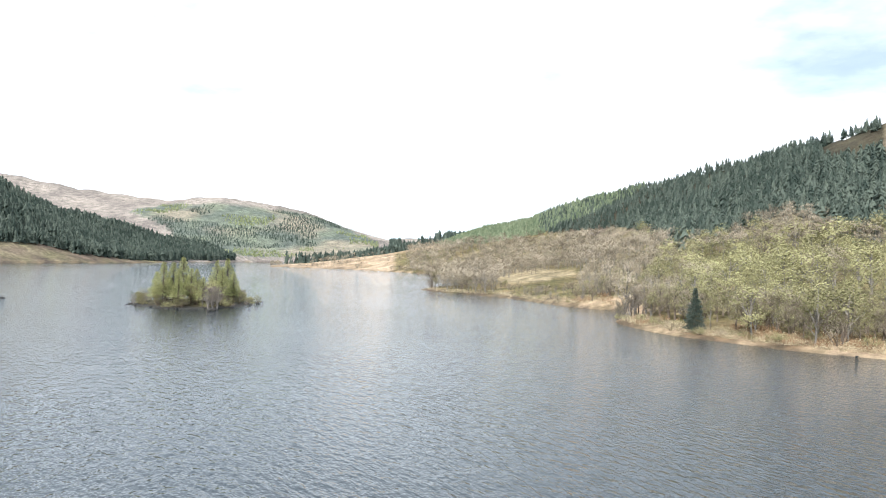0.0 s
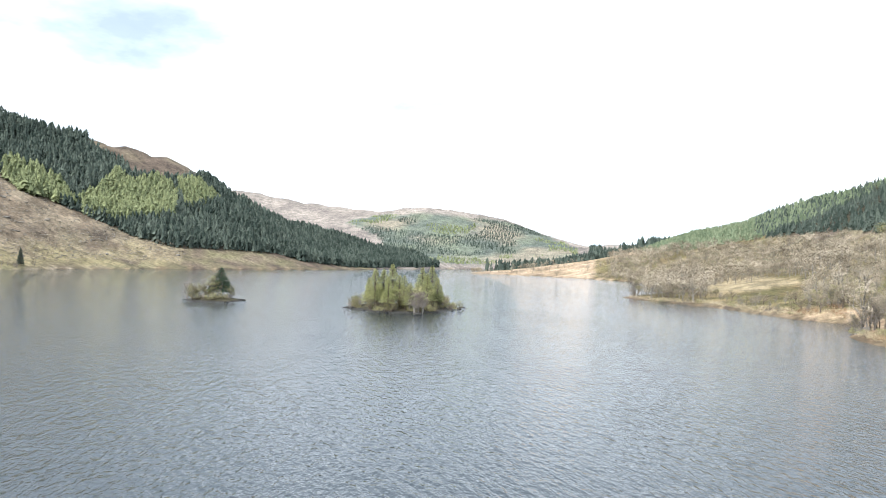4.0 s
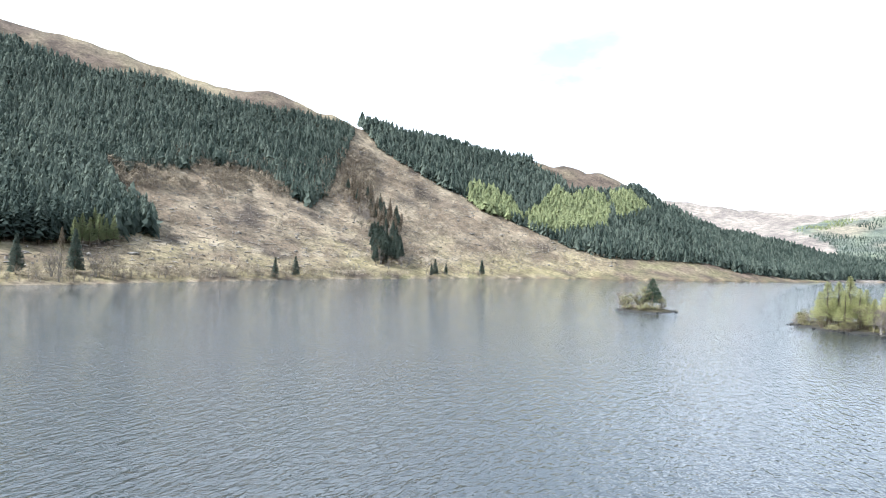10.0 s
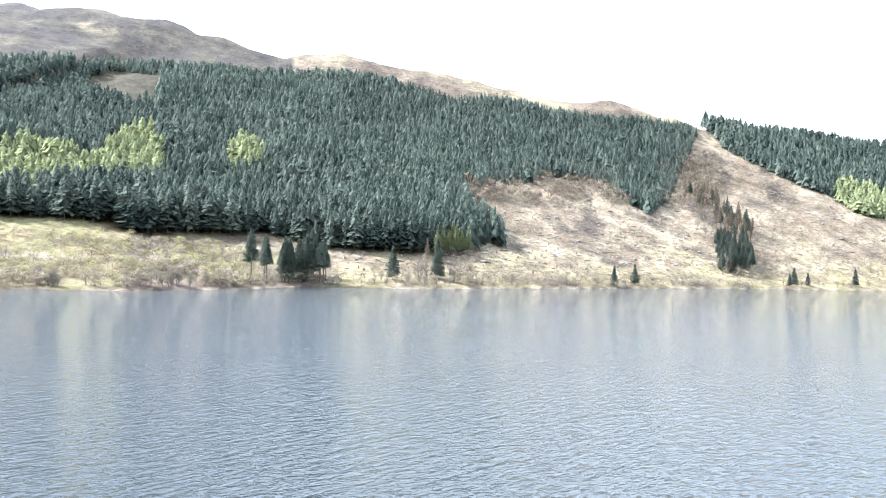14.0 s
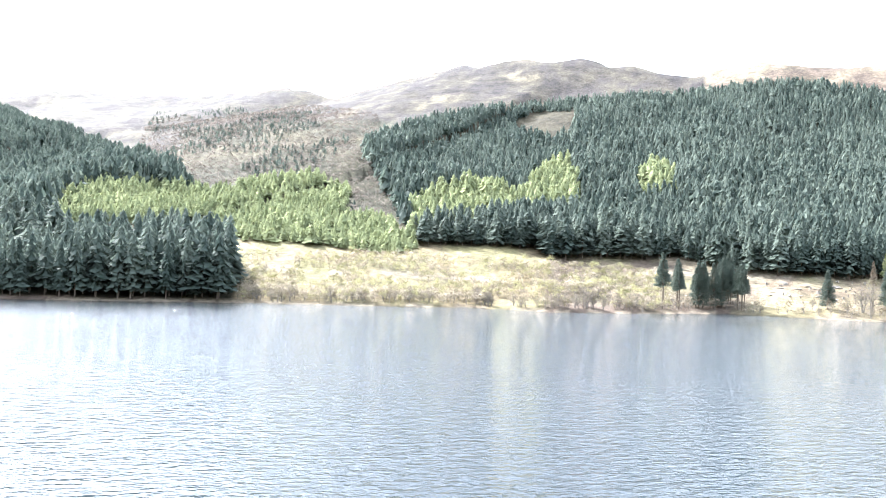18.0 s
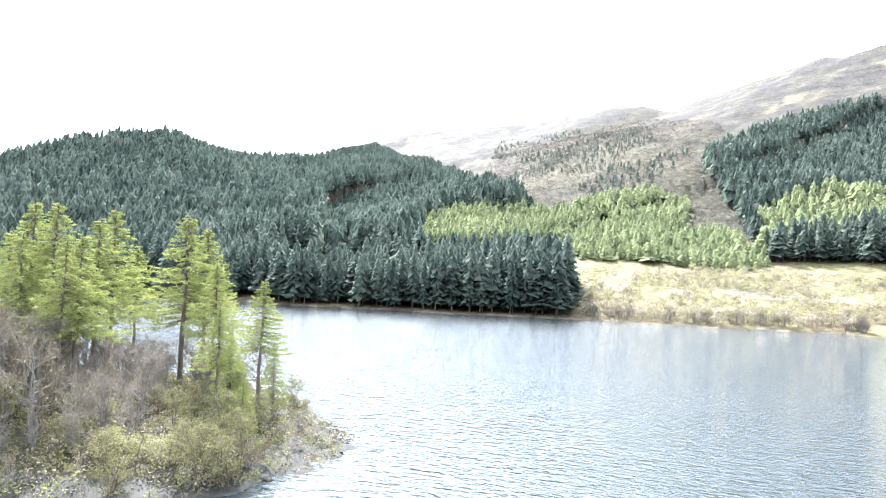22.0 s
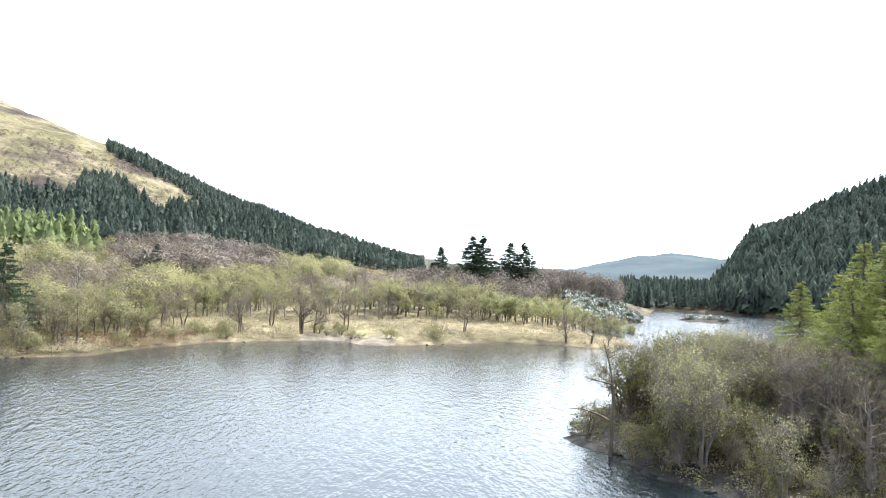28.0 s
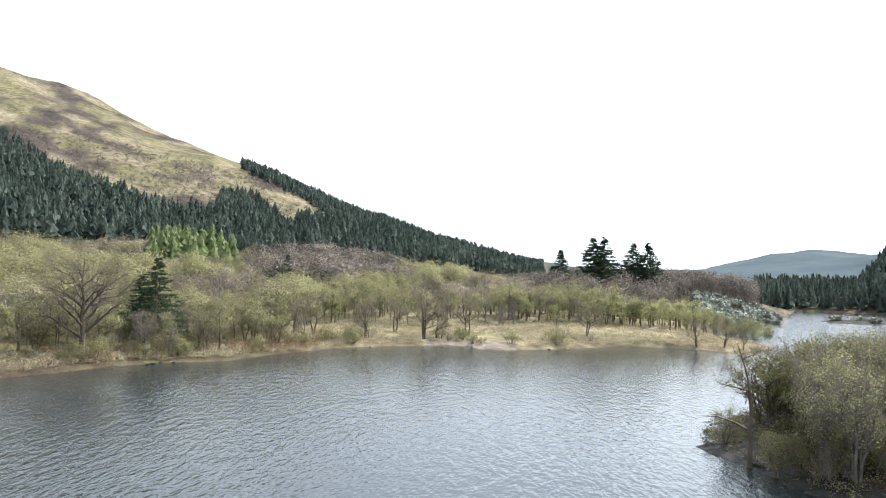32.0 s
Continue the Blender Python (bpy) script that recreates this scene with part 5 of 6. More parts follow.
for k in range(3000):
    if count >= 135:
        break
    x, y = C0[0] + prng.uniform(-27, 27), C0[1] + prng.uniform(-28, 28)
    z, q = isle_c(x, y)
    if q > 0.95:
        continue
    d, az = math.hypot(x, y), float(bearing(np.array(x), np.array(y)))
    if az < 149 and d < 60 or d > 94 or az > 181.8 and d < 72 and k % 4:
        continue
    if (155 < az < 160 and d < 62 or 160 < az < 168 and 54 < d < 70) and prng.rand() < 0.65:
        continue
    front = q > 0.7 and d < 68
    behind = d > 80
    inner = az < 165
    want = prng.uniform(2.2, 4.2) if front else prng.uniform(3.6, 6.0) if inner else prng.uniform(5.8, 9.2)
    if front:
        proto, full = ((leafy[k % 3], 6.0), (shrubs[k % 3], 3.0), (alders[k % 4], 8.0))[prng.choice(3, p=(0.45, 0.3, 0.25))]
        want = want if full > 3 else want * 0.62
    elif inner:
        proto, full = alders[(0, 2, 0, 1)[k % 4]], 8.0
    else:
        proto, full = ((alders[k % 4], 8.0), (alders[(0, 2)[k % 2]], 8.0), (leafy[k % 3], 6.0))[prng.choice(3, p=(0.4, 0.48, 0.12) if az < 172 else (0.35, 0.25, 0.4))]
    put(proto, x, y, z - 0.1, want / full, 360 * prng.rand())
    count += 1
for k in range(46):
    a = prng.uniform(0, 360)
    for q in np.linspace(1.12, 0.8, 12):
        x, y = C0[0] - 26 * q * math.sin(radians(a)), C0[1] + 26 * q * math.cos(radians(a))
        if isle_c(x, y)[1] < 1.0:
            break
    rock(x, y, 0.05, prng.uniform(0.25, 0.8))
for k in range(9):
    x, y = spot(145.2 + prng.uniform(-1.2, 1.6), 54.5 + prng.uniform(-2, 2))
    rock(x, y, 0.06, prng.uniform(0.3, 1.0))
x, y = spot(147.2, 57)
put(alders[0], x, y, 0.4, 0.34, 20)
x, y = spot(146.4, 56)
put(shrubs[1], x, y, 0.3, 0.55, 20)

slim_birches = [thing("many_stemmed_birch", broadleaf_meshes(350 + i, 9, 5, 0.26, 0.3, 2600, 1200, SUNLEAF, 0.16, 0.08, MAUVETWIG, PALEBARK), "many-stemmed birch in thin bright yellow-green leaf", "tree", G_TREE) for i in range(3)]
for k in range(22):
    x, y = spot(prng.uniform(171.5, 180.5), prng.uniform(50, 78))
    z, q = isle_c(x, y)
    if q < 0.93 or k < 3:
        put(slim_birches[k % 3], x, y, z - 0.1, prng.uniform(0.7, 1.0), 66 * k)

# bracken, grass tufts and low scrub under the trees
ux = prng.uniform(-28, 28, 5200) + C0[0]
uy = prng.uniform(-29, 29, 5200) + C0[1]
tuft = [leaf_cloud(np.random.RandomState(600 + i), [(0, 0, 0.35), (0.2, 0.1, 0.2), (-0.2, -0.1, 0.25)], 26, 0.2, 0.07, 1.0) for i in range(4)]
pts = [(a, c, isle_c(a, c)) for a, c in zip(ux, uy)]
pts = [(a, c, h_) for a, c, (h_, k_) in pts if k_ < 1.0]
und = np.array(pts)
for mat_, label_, cut in ((DARKTWIG, "dead brown bracken and heather on the island", und[: len(und) // 2]), (SHADELEAF, "fresh olive-green undergrowth on the island", und[len(und) // 2:])):
    stand("undergrowth", tuft, cut[:, :2], cut[:, 2] - 0.05, prng.uniform(0.7, 1.7, len(cut)), prng.uniform(0.8, 1.7, len(cut)), prng.rand(len(cut)), mat_, label_, "undergrowth", prng)
for k in range(46):
    az, d = prng.uniform(150, 185), prng.uniform(42, 62)
    x, y = spot(az, d)
    z, kk = isle_c(x, y)
    if kk < 1.0:
        put((leafy[k % 3], shrubs[k % 3], shrubs[1], leafy[(k + 1) % 3])[k % 4], x, y, z - 0.1, prng.uniform(0.4, 0.75) * (1.3 if k % 4 in (1, 2) else 1), 360 * prng.rand())

# the dead tree at its shore
dx_, dy_ = spot(184.4, 58.8)
dead_root = tagged(new("dead_tree"), "dead standing tree with a few broken limbs at the water's edge", "dead tree")
dead_root.location = (dx_, dy_, 0.3)
side = np.array((-math.cos(radians(184.4)), -math.sin(radians(184.4)), 0.0))
DEAD = [((0.0, -0.5), (0.06, 1.6), (-0.05, 3.0), (0.08, 4.0), (-0.02, 5.2), (-0.12, 6.3), (-0.36, 7.3), (-0.62, 8.2), (-0.95, 9.2)), (0.22, 0.16, 0.14, 0.14, 0.11, 0.09, 0.07, 0.05, 0.02)]


def flat_pts(pts, off=0.0):
    return [side * -u + np.array((0, 0, w)) + np.array((0.1, 0.2, 0)) * off for u, w in pts]


v, f, _ = tube(flat_pts(DEAD[0]), DEAD[1], 8)
part("trunk", quick_mesh("trunk", v, f, BARK, True), dead_root)
for pts, r in ((((-0.02, 5.6), (-0.9, 5.75), (-2.0, 5.95), (-2.5, 6.2)), 0.09), (((-0.1, 2.6), (-1.2, 3.1), (-2.4, 3.4), (-3.4, 3.3)), 0.11), (((-0.55, 8.0), (0.1, 8.35), (0.75, 8.8)), 0.06),
               (((-0.5, 7.7), (-0.1, 7.9), (0.3, 8.4)), 0.045), (((0.0, 3.9), (0.4, 4.2), (0.5, 4.5)), 0.1), (((-0.6, 8.2), (-1.1, 8.5), (-1.25, 9.0)), 0.04), (((-1.6, 5.85), (-2.1, 5.6)), 0.04)):
    v, f, _ = tube(flat_pts(pts, 0.3), np.linspace(r, r * 0.25, len(pts)), 5)
    part("broken_limb", quick_mesh("broken_limb", v, f, BARK, True), dead_root)
x, y = spot(186.3, 64)
put(leafy[1], x, y, 0.1, 0.62, 70)
x, y = spot(182.6, 56.5)
put(leafy[2], x, y, 0.3, 0.55, 10)

# the two islets farther out
CA, CB = up_loch(19.65, 208), up_loch(34.73, 230)
isle_a = island("island_larch", CA, [(0, 22), (40, 18), (75, 17), (110, 16), (150, 19), (180, 22), (215, 20), (260, 14), (300, 15), (330, 22)], 1.1, "low rocky islet thick with larches and bare trees", 73)
for k, (az, d, top) in enumerate([(17.4, 204, 13.4), (18.2, 206, 12.9), (20.7, 196, 13.6), (22.1, 194, 12.2), (21.4, 196, 12.2), (19.7, 200, 10.4), (20.1, 194, 10.6), (17.8, 198, 11.2), (22.6, 198, 9.6), (16.9, 202, 9.8), (21.0, 190, 9.5), (19.2, 190, 8.5)]):
    x, y = up_loch(az, d)
    z, _ = isle_a(x, y)
    put(island_larches[k % 2], x, y, z - 0.1, (top - z) / 10, 61 * k)
placed = 0
for k in range(600):
    x, y = CA[0] + prng.uniform(-20, 20), CA[1] + prng.uniform(-23, 23)
    z, q = isle_a(x, y)
    if q < 0.9 and placed < 60:
        placed += 1
        put((islet_trees[k % 3], islet_trees[(k + 1) % 3], alders[3], leafy[k % 3])[prng.randint(4)], x, y, z - 0.15, prng.uniform(0.6, 0.95) * (1 - 0.38 * (q > 0.75)), 360 * prng.rand())
for k in range(6):
    x, y = up_loch(18.6 + prng.uniform(-0.7, 0.7), 184 + prng.uniform(0, 6))
    put(alders[0], x, y, 0.4, prng.uniform(0.6, 0.85), 55 * k)
for az, d, s in ((24.2, 204, 0.36), (23.4, 204, 0.4), (16.2, 214, 0.5)):
    x, y = up_loch(az, d)
    put(alders[0], x, y, 0.2, s, 33 * az)
x, y = up_loch(18.5, 180.5)
rock(x, y, 0.1, 2.2, "pale flat boulder at the water's edge")
for k in range(34):
    a = prng.uniform(0, 360)
    for q in np.linspace(1.1, 0.8, 10):
        x, y = CA[0] - 21 * q * math.sin(radians(a)), CA[1] + 21 * q * math.cos(radians(a))
        if isle_a(x, y)[1] < 1.0:
            break
    rock(x, y, 0.0, prng.uniform(0.5, 1.4))
    for q in (0.95, 0.86):
        bx, by = CA[0] + (x - CA[0]) * q + prng.uniform(-1, 1), CA[1] + (y - CA[1]) * q + prng.uniform(-1, 1)
        put((shrubs[0], shrubs[1], leafy[k % 3], shrubs[2])[prng.randint(4)], bx, by, isle_a(bx, by)[0] - 0.15, prng.uniform(0.4, 0.75), 40 * k)
for az, d in ((15.4, 214), (15.0, 215), (14.7, 216), (24.7, 203), (24.4, 203), (24.0, 202)):
    x, y = up_loch(az, d)
    rock(x, y, -0.05, prng.uniform(0.8, 1.6), "low dark rock breaking the water beside the islet")

island("island_pine", CB, [(0, 7), (45, 9), (90, 11), (135, 9), (180, 8), (225, 8), (270, 8), (315, 8)], 1.2, "tiny rocky islet with one dark pine", 75)
x, y = up_loch(34.4, 229)
put(thing("pine", larch_meshes(500, 9.8, 0.38, 0.26, PINE, 1.0, 0.24, 0.08, 11.0, 0.04, 0.15, -0.1), "dark rounded pine standing on the tiny islet", "pine"), x, y, 0.7, 1.0)
for proto, az, d, s in ((leafy[0], 35.3, 228, 1.0), (alders[0], 36.9, 231, 0.58), (leafy[2], 36.1, 228, 0.72), (leafy[1], 33.8, 228, 0.6), (alders[1], 35.6, 231, 0.7), (shrubs[0], 34.9, 225, 0.7), (shrubs[1], 35.8, 226, 0.7), (shrubs[0], 34.2, 226, 0.6), (alders[3], 36.5, 229, 0.6), (leafy[2], 34.7, 226, 0.5), (shrubs[2], 35.3, 224.5, 0.6), (shrubs[0], 36.3, 226, 0.55), (shrubs[1], 33.9, 225.5, 0.5), (leafy[0], 36.6, 227, 0.55)):
    x, y = up_loch(az, d)
    put(proto, x, y, 0.5, 1.25 * s, 50 * d)
for k in range(14):
    a = prng.uniform(0, 360)
    rock(CB[0] - 8.6 * math.sin(radians(a)), CB[1] + 8 * math.cos(radians(a)), 0.05, prng.uniform(0.7, 1.8))

# ---- the near shores ----
def on_land(az, d):
    x, y = spot(az, d)
    return x, y, float(height(np.array([x]), np.array([y]))[0])


def shore_d(az):
    """Distance to the first land along a bearing."""
    d = np.arange(60, 1500, 1.0)
    x, y = polar(np.full(d.shape, az), d)
    s = shore_distance(x, y)
    return float(d[np.argmax(s > 1.0)])


x, y, z = on_land(236.1, 112)
put(great_oak(510, 16.0), x, y, z - 0.1, 1.0, 60)
scots_pines = [thing("scots_pine", larch_meshes(530 + i, 14, 0.36, 0.16, PINE, 0.8, 0.15, 0.1, 12.0, 0.03, 0.1, 0.05), "tall dark pine with a broken irregular crown", "pine", "pines in the shore wood") for i in range(2)]
for k, (az, d, top) in enumerate([(231.2, 124, 16.5), (232.3, 127, 13.5), (221.4, 205, 19.8), (222.3, 208, 18.0), (220.2, 212, 17.6), (218.9, 222, 18.0), (217.6, 228, 17.2), (216.0, 235, 16.8), (210.8, 240, 15.6), (208.6, 244, 15.2)]):
    x, y, z = on_land(az, d)
    put(scots_pines[k % 2], x, y, z - 0.1, (top - z) / 14, 70 * k)
for k, (az, d, top) in enumerate([(198.9, 240, 25.3), (196.3, 252, 30.1), (195.4, 253, 30.7), (193.1, 260, 28.8), (192.0, 258, 29.1), (199.6, 239, 19.4)]):
    x, y, z = on_land(az, d)
    put(pines[2 if k in (0, 5) else k % 2], x, y, z - 0.1, (top - z) / 20, 80 * k)
for k in range(150):
    az = 183 + 61.5 * (k + prng.uniform(-0.4, 0.4)) / 150
    sd = shore_d(az)
    back = prng.uniform(3, 34) if az > 219 else prng.uniform(26, 58)
    x, y, z = on_land(az, sd + back)
    if az < 191 and back < 30:
        continue
    if az > 219:
        proto = (birches[k % 4], birches[(k + 1) % 4], oaks[k % 3], leafy[k % 3], round_birches[k % 3], alders[k % 4])[prng.randint(6)]
        s = {"birch": 0.78, "bare_oak": 0.78, "leafing_tree": 0.9, "bare_tree": 0.8, "round_birch": 0.75}[proto.name.split(".")[0]]
    else:
        proto = (birches[k % 4], round_birches[k % 3], oaks[(k + 1) % 3], alders[k % 4], round_birches[(k + 2) % 3])[prng.randint(5)]
        s = 0.75
    put(proto, x, y, z - 0.1, s * prng.uniform(0.75, 1.15), 360 * prng.rand())
for az, d, top, kind in ((188.2, 160, 7.3, 2), (186.3, 160, 7.5, 1), (184.9, 161, 4.6, 0), (196.7, 162, 10, 1), (206.4, 152, 10.7, 1), (210.0, 146, 13.0, 2), (212.5, 152, 10.2, 1), (214.9, 143, 10.3, 2), (209.0, 148, 9, 0), (203.5, 165, 6, 0)):
    x, y, z = on_land(az, d)
    put(oaks[kind] if az > 186 else alders[2], x, y, z - 0.1, (top - z) / (10 if az > 186 else 8), az * 31)
for k in range(46):
    x, y, z = on_land(188 + k * 0.36 + prng.uniform(-0.25, 0.25), 184 + prng.uniform(-6, 14))
    put(round_birches[k % 3], x, y, z - 0.1, prng.uniform(0.62, 0.88), 77 * k)
for k in range(56):
    az = prng.uniform(214, 244) if k < 42 else prng.uniform(196, 214)
    x, y, z = on_land(az, shore_d(az) + prng.uniform(1.5, 7))
    put(shrubs[k % 3], x, y, z - 0.1, prng.uniform(0.5, 1.25), 360 * prng.rand())
for k in range(150):
    az = prng.uniform(182.0, 188.4)
    x, y, z = on_land(az, 252 + 38 * prng.rand() + max(0, 185 - az) * 6)
    if z > 0.3:
        put(rhodos[k % 3], x, y, z - 0.3, prng.uniform(0.7, 1.15), 360 * prng.rand())
island("islet_far", spot(177.6, 334), [(0, 9), (90, 13), (180, 9), (270, 13)], 1.0, "low rocky point with grey-green bushes at the narrows", 77)
for k in range(9):
    x, y = spot(177.6 + prng.uniform(-1.6, 1.6), 334 + prng.uniform(-4, 4))
    put(rhodos[k % 3], x, y, 0.4, prng.uniform(0.5, 0.85), 360 * prng.rand())

# the wooded shore north-east
for k in range(110):
    az = -37.7 + 35 * (k + prng.uniform(-0.4, 0.4)) / 110
    sd = shore_d(az)
    x, y, z = on_land(az, sd + prng.uniform(8 if az < -17 else 3, 26))
    pick = prng.rand() + (0.25 if az < -25 else -0.3)
    proto = birches[k % 4] if pick > 0.55 else oaks[k % 3] if pick > 0.25 else alders[k % 4]
    put(proto, x, y, z - 0.1, prng.uniform(0.6, 0.9) * (0.6 if -16.5 < az < -8 else 1), 360 * prng.rand())
x, y, z = on_land(-24.5, 150)
put(spruces[2], x, y, z - 0.1, (10.2 - z) / 16, 0)
x, y, z = on_land(-34.4, shore_d(-34.4) + 5)
put(shrubs[1], x, y, z - 0.1, 2.3, 0)
for az, d, top, p in ((-15.5, 186, 11.2, oaks[0]), (-29.3, 330, 42.7, oaks[0]), (-25.4, 300, 32.6, oaks[1]), (0.9, 333, 15.9, oaks[2]), (-28.0, 140, 6.3, oaks[1])):
    x, y, z = on_land(az - 4.2, d)
    put(p, x, y, z - 0.1, max(0.6, min(1.5, (top - z) / 10)), az * 17)
for k in range(26):
    az = -37.2 + 33 * prng.rand()
    x, y, z = on_land(az, shore_d(az) + prng.uniform(1, 5))
    put(shrubs[k % 3], x, y, z - 0.1, prng.uniform(0.4, 0.9), 360 * prng.rand())

# the west shore: a clump of spruces, spruces spared on the felled slope, pale larches at the forest's edge
def inland(az, off):
    """A place so many metres behind the shore along a bearing."""
    return on_land(az, shore_d(az) + off)


for k in range(20):
    x, y, z = inland(prng.uniform(84.7, 89.7), prng.uniform(4, 20))
    put(spruces[k % 3] if k % 4 == 0 else poles[k % 2], x, y, z - 0.1, prng.uniform(1.05, 1.5), 50 * k)
for az, off, s, p in ((83.4, 14, 1.1, spruces[0]), (81.2, 13, 1.6, alders[1]), (80.6, 16, 1.8, alders[3]), (77.9, 20, 1.8, alders[2]), (77.1, 18, 1.7, alders[1]), (79.7, 24, 1.3, spruces[1]), (78.3, 15, 1.6, alders[0]), (94.9, 9, 1.5, poles[0])):
    x, y, z = inland(az - 4.2, off)
    put(p, x, y, z - 0.1, s, az * 13)
def at_rise(az, e):
    """The first place along a bearing where the ground rises to the slope of sight e."""
    d = np.arange(shore_d(az) + 2, 1200, 2.0)
    x, y = polar(np.full(d.shape, az), d)
    z = height(x, y)
    k = int(np.argmax((z - 14.0) / d > e))
    return float(x[k]), float(y[k]), float(z[k])


dead_larches = [thing("dead_larch", larch_meshes(475 + i, 16, 0.1, 0.3, DARKTWIG, 0.9, 0.1, 0.2, 9.0, 0.026), "tall rusty-brown larch still standing, bare of needles", "larch", "trees spared on the felled slope") for i in range(2)]
grey_larches = [thing("pale_larch", larch_meshes(478 + i, 17, 0.18, 0.2, HILL_LARCH, 1.0, 0.12, 0.25, 11.0), "grey-green larch just coming into needle at the forest's edge", "larch", "pale larches at the forest edge") for i in range(2)]
for k in range(64):
    e = prng.uniform(-0.008, 0.03)
    x, y, z = at_rise(prng.uniform(50.7, 53.3), e)
    put(poles[k % 2] if k % 3 else spruces[k % 3], x, y, z - 0.1, prng.uniform(0.85, 1.3), 40 * k)
for k in range(76):
    e = prng.uniform(0.035, 0.098)
    x, y, z = at_rise(51.4 + (e - 0.04) * 62 + prng.uniform(-1.1, 1.1), e)
    put(poles[k % 2] if k % 5 == 0 else dead_larches[k % 2], x, y, z - 0.1, prng.uniform(0.9, 1.35), 40 * k)
for k in range(30):
    e = prng.uniform(-0.02, 0.08)
    x, y, z = at_rise(51.6 + e * 36 + prng.uniform(-1.6, 1.6), e)
    put(alders[k % 3], x, y, z - 0.1, prng.uniform(1.0, 1.7), 40 * k)
for k, (az, e) in enumerate(((76.4, -0.012), (75.6, 0.004), (75.1, 0.008), (74.6, 0.006), (74.0, 0.008), (73.5, 0.010), (73.0, 0.010), (74.3, 0.014), (73.7, 0.016), (75.4, 0.012))):
    x, y, z = at_rise(az, e)
    put(dead_larches[0] if k == 0 else grey_larches[k % 2], x, y, z - 0.1, prng.uniform(0.85, 1.12), 70 * k)
for k, (az, off) in enumerate(((52.8, 12), (52.4, 9), (51.6, 7), (51.2, 12), (51.9, 18), (52.1, 11), (48.6, 10), (48.2, 14), (63.3, 8), (65.2, 6), (49.3, 8), (63.6, 10))):
    x, y, z = inland(az - 4.2, off)
    put((alders[2], spruces[k % 3])[k % 2], x, y, z - 0.1, prng.uniform(0.55, 0.95), 40 * k)
for k in range(44):
    az = prng.uniform(38, 84)
    x, y, z = inland(az, prng.uniform(2, 12))
    put(alders[k % 4] if k % 3 else shrubs[1], x, y, z - 0.1, prng.uniform(0.5, 0.9), 40 * k)
for k in range(60):
    az = prng.uniform(92, 125)
    x, y, z = inland(az, prng.uniform(1.5, 9))
    put(alders[k % 4], x, y, z - 0.1, prng.uniform(0.55, 0.95), 40 * k)

# rock outcrops on the felled slope and the open tops
ox, oy, od, oa = scatter(21, 300, 1150, 32, 120, prng)
ods = shore_distance(ox, oy)
oz = height(ox, oy, ods)
oe = (oz - 14.0) / od
om = in_cover(oa, oe, "tan_west") & (oz > 12) & (waves(ox, oy, 90, 81, 2) > -0.1) & (prng.rand(len(ox)) > 0.45)
crag = [(np.array([v.co for v in b_.vertices]), np.array([list(p.vertices)[i:i + 1] and [p.vertices[0], p.vertices[i + 1], p.vertices[i + 2]] for p in b_.polygons for i in range(len(p.vertices) - 2)]), 0.5) for b_ in BOULDERS]
stand("rock_outcrops", crag, np.stack([ox, oy], 1)[om], oz[om], prng.uniform(1.5, 6, om.sum()), 1.5 + 4.5 * prng.rand(om.sum()) ** 2, prng.rand(om.sum()), CRAG, "grey rock outcrops breaking through the hillside", "rocks", prng)

# stumps and cut logs strewn over the felled slope
lx, ly, ld, la = scatter(6.5, 300, 900, 33, 88, prng)
lds = shore_distance(lx, ly)
lz = height(lx, ly, lds)
le = (lz - 14.0) / ld
lm = in_cover(la, le, "tan_west") & (lds > 25)
logs = [tube([(-0.5, 0, 0.04), (0.5, 0.03, 0.06)], (0.06, 0.04), 4), tube([(-0.4, 0, 0.05), (0.1, 0.1, 0.2), (0.5, 0.0, 0.08)], (0.1, 0.08, 0.05), 4), tube([(0, 0, -0.1), (0, 0, 0.28)], (0.13, 0.1), 5)]
stand("felled_brash", logs, np.stack([lx, ly], 1)[lm], lz[lm], prng.uniform(2, 5, lm.sum()), prng.uniform(2, 7, lm.sum()), prng.rand(lm.sum()), PALEBARK, "grey cut logs, stumps and brash on the felled slope", "brash", prng)


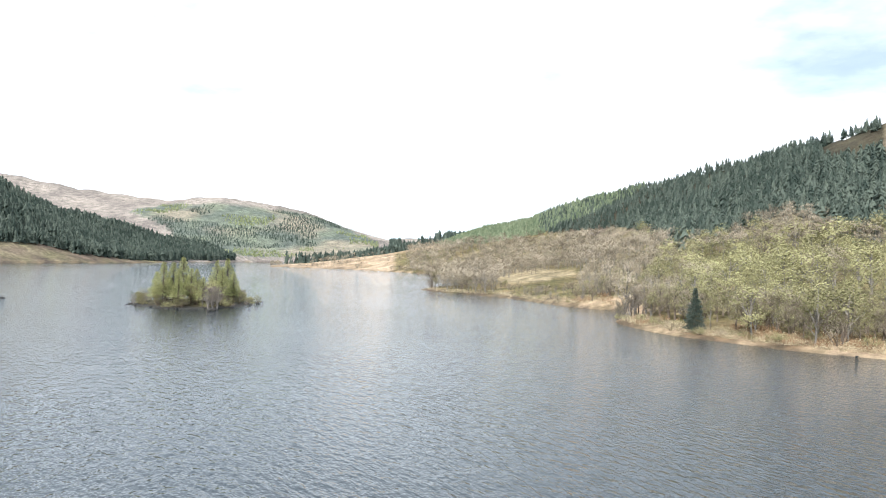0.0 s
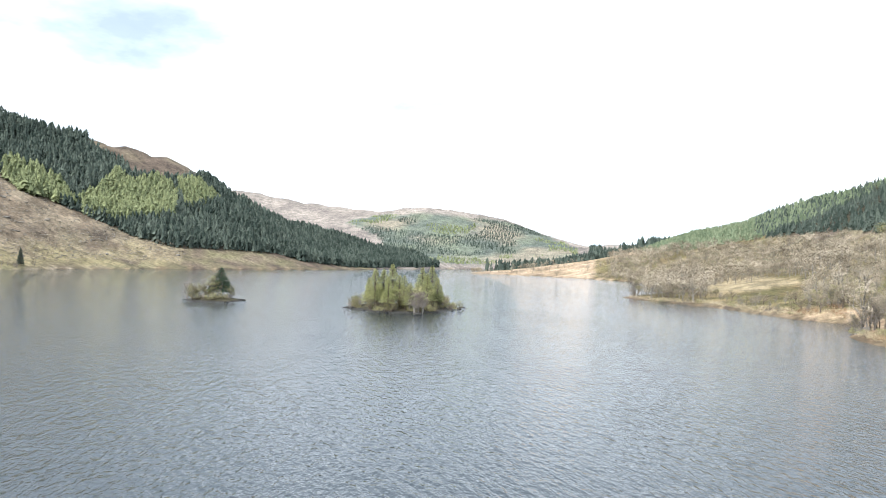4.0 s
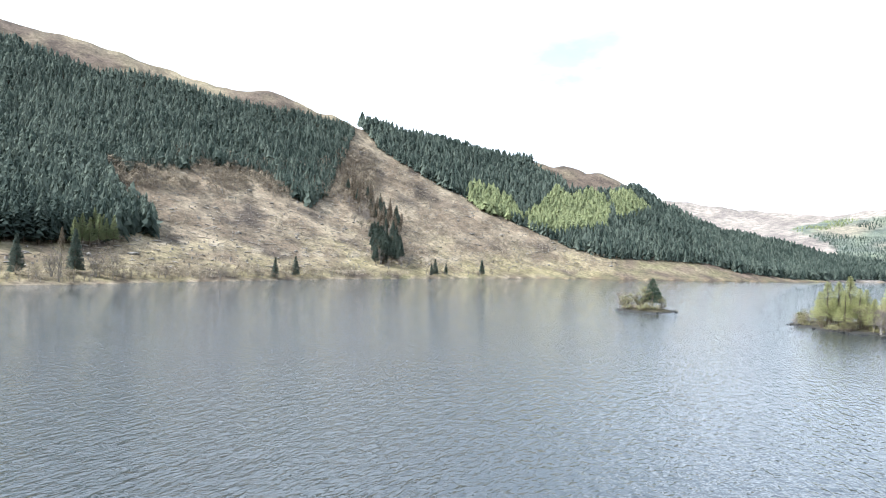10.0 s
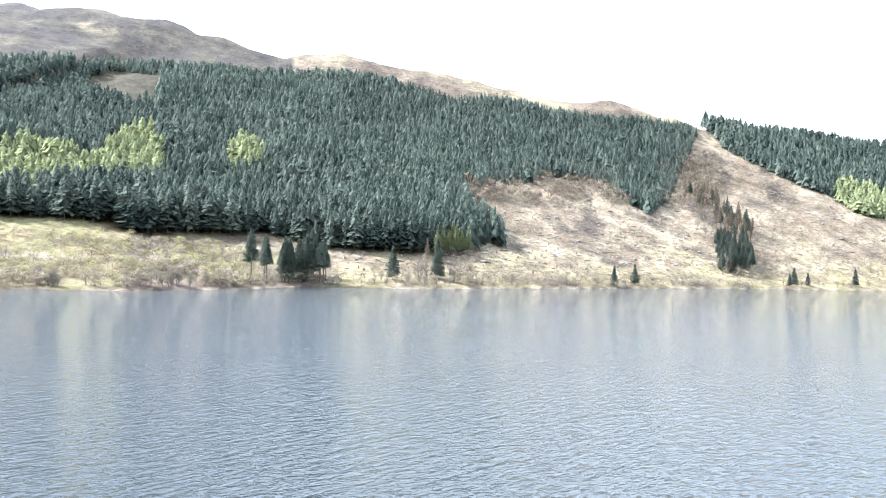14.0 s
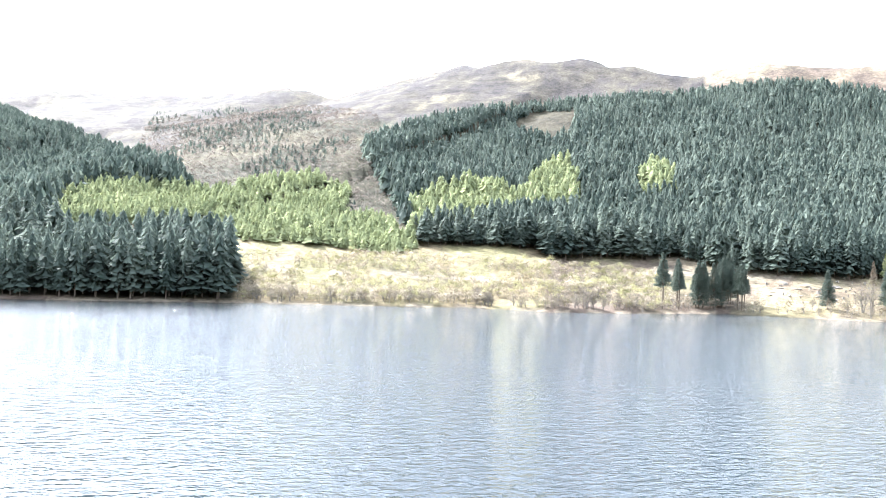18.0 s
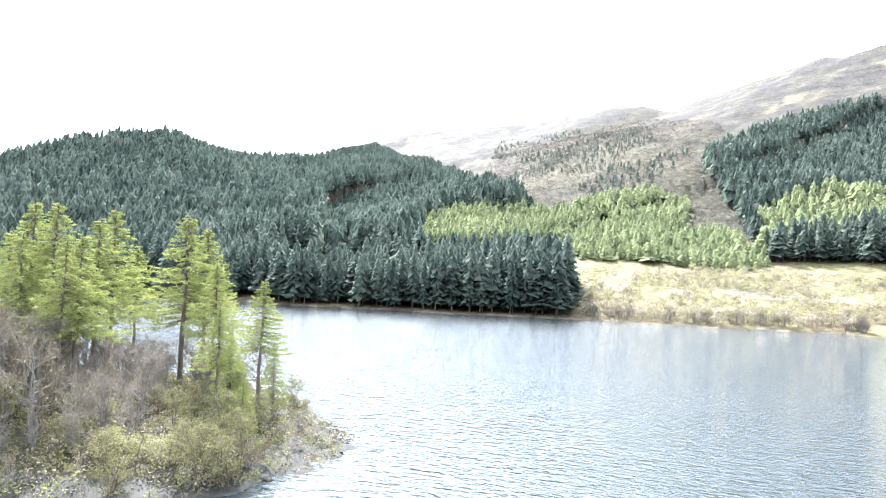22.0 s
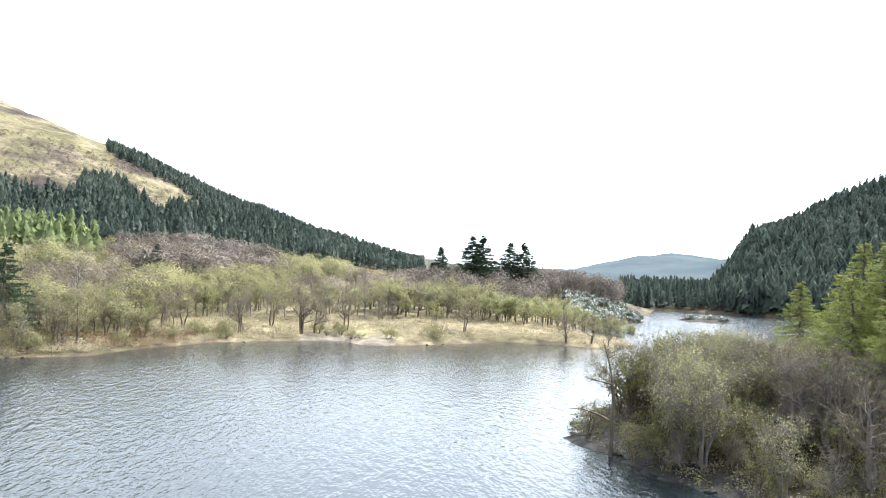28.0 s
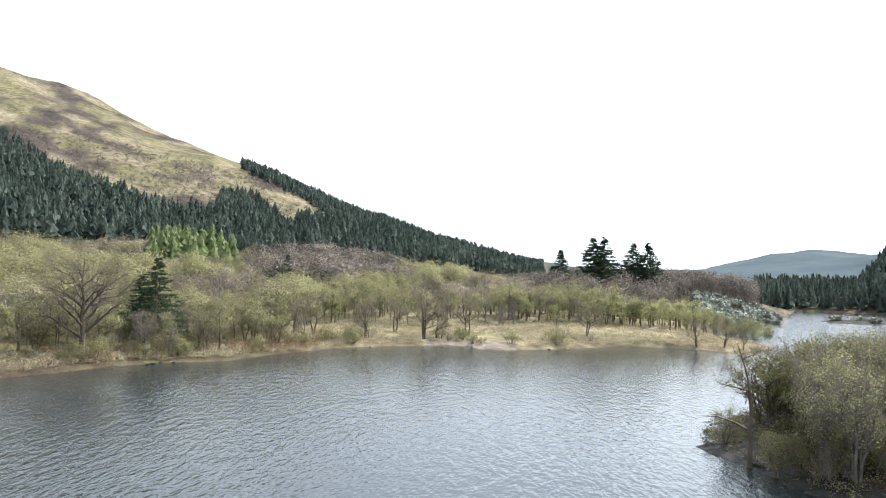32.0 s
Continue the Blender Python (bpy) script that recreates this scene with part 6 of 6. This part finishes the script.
# rough straw grass along the near shores and over the spit
blade = [leaf_cloud(np.random.RandomState(620 + i), [(0, 0, 0.2), (0.25, 0.1, 0.15), (-0.2, 0.15, 0.18)], 20, 0.16, 0.055, 1.0) for i in range(4)]
for az0, az1, reach, n in ((182, 222, 34, 5200), (222, 245, 9, 1500), (-38, -1, 9, 2200)):
    ga = prng.uniform(az0, az1, n)
    sds = np.interp(ga, np.arange(az0, az1 + 1, 1.0), [shore_d(a_) for a_ in np.arange(az0, az1 + 1, 1.0)])
    gx2, gy2 = polar(ga, sds + prng.rand(n) ** 1.4 * reach + 0.8)
    gds2 = shore_distance(gx2, gy2)
    ok = (gds2 > 0.8) & (np.hypot(gx2 - 62, gy2 + 126) > 11)
    gz2 = height(gx2, gy2, gds2)
    stand("shore_grass", blade, np.stack([gx2, gy2], 1)[ok], gz2[ok] - 0.05, prng.uniform(0.8, 2.0, ok.sum()), prng.uniform(1.0, 2.4, ok.sum()), prng.rand(ok.sum()), GRASS, "tussocks of dry straw-coloured grass along the shore", "grass", prng)
for k in range(40):
    az = prng.choice((199, 206, 215, 222, 231, 239)) + prng.normal(0, 0.7) if k < 26 else prng.choice((-35, -30, -21, -13)) + prng.normal(0, 0.6)
    x, y = spot(az, shore_d(az) - prng.uniform(-0.5, 1.5))
    rock(x, y, 0.0, prng.uniform(0.2, 0.75), "small dark stone at the edge of the water")

# rusty dead bracken under the edge of the shore woods
for az0, az1, n in ((-37, -15, 1300), (216, 244, 1300)):
    ba = prng.uniform(az0, az1, n)
    bsd = np.interp(ba, np.arange(az0, az1 + 1, 1.0), [shore_d(a_) for a_ in np.arange(az0, az1 + 1, 1.0)])
    bx_, by_ = polar(ba, bsd + 1.5 + 13 * prng.rand(n) ** 1.3)
    bds = shore_distance(bx_, by_)
    bok = (bds > 1.2) & (waves(bx_, by_, 9, 83, 2) > -0.1)
    bz_ = height(bx_, by_, bds)
    stand("bracken", tuft, np.stack([bx_, by_], 1)[bok], bz_[bok] - 0.05, prng.uniform(0.7, 1.8, bok.sum()), prng.uniform(0.9, 1.8, bok.sum()), prng.rand(bok.sum()), BRACKEN, "rusty brown dead bracken under the edge of the wood", "bracken", prng)
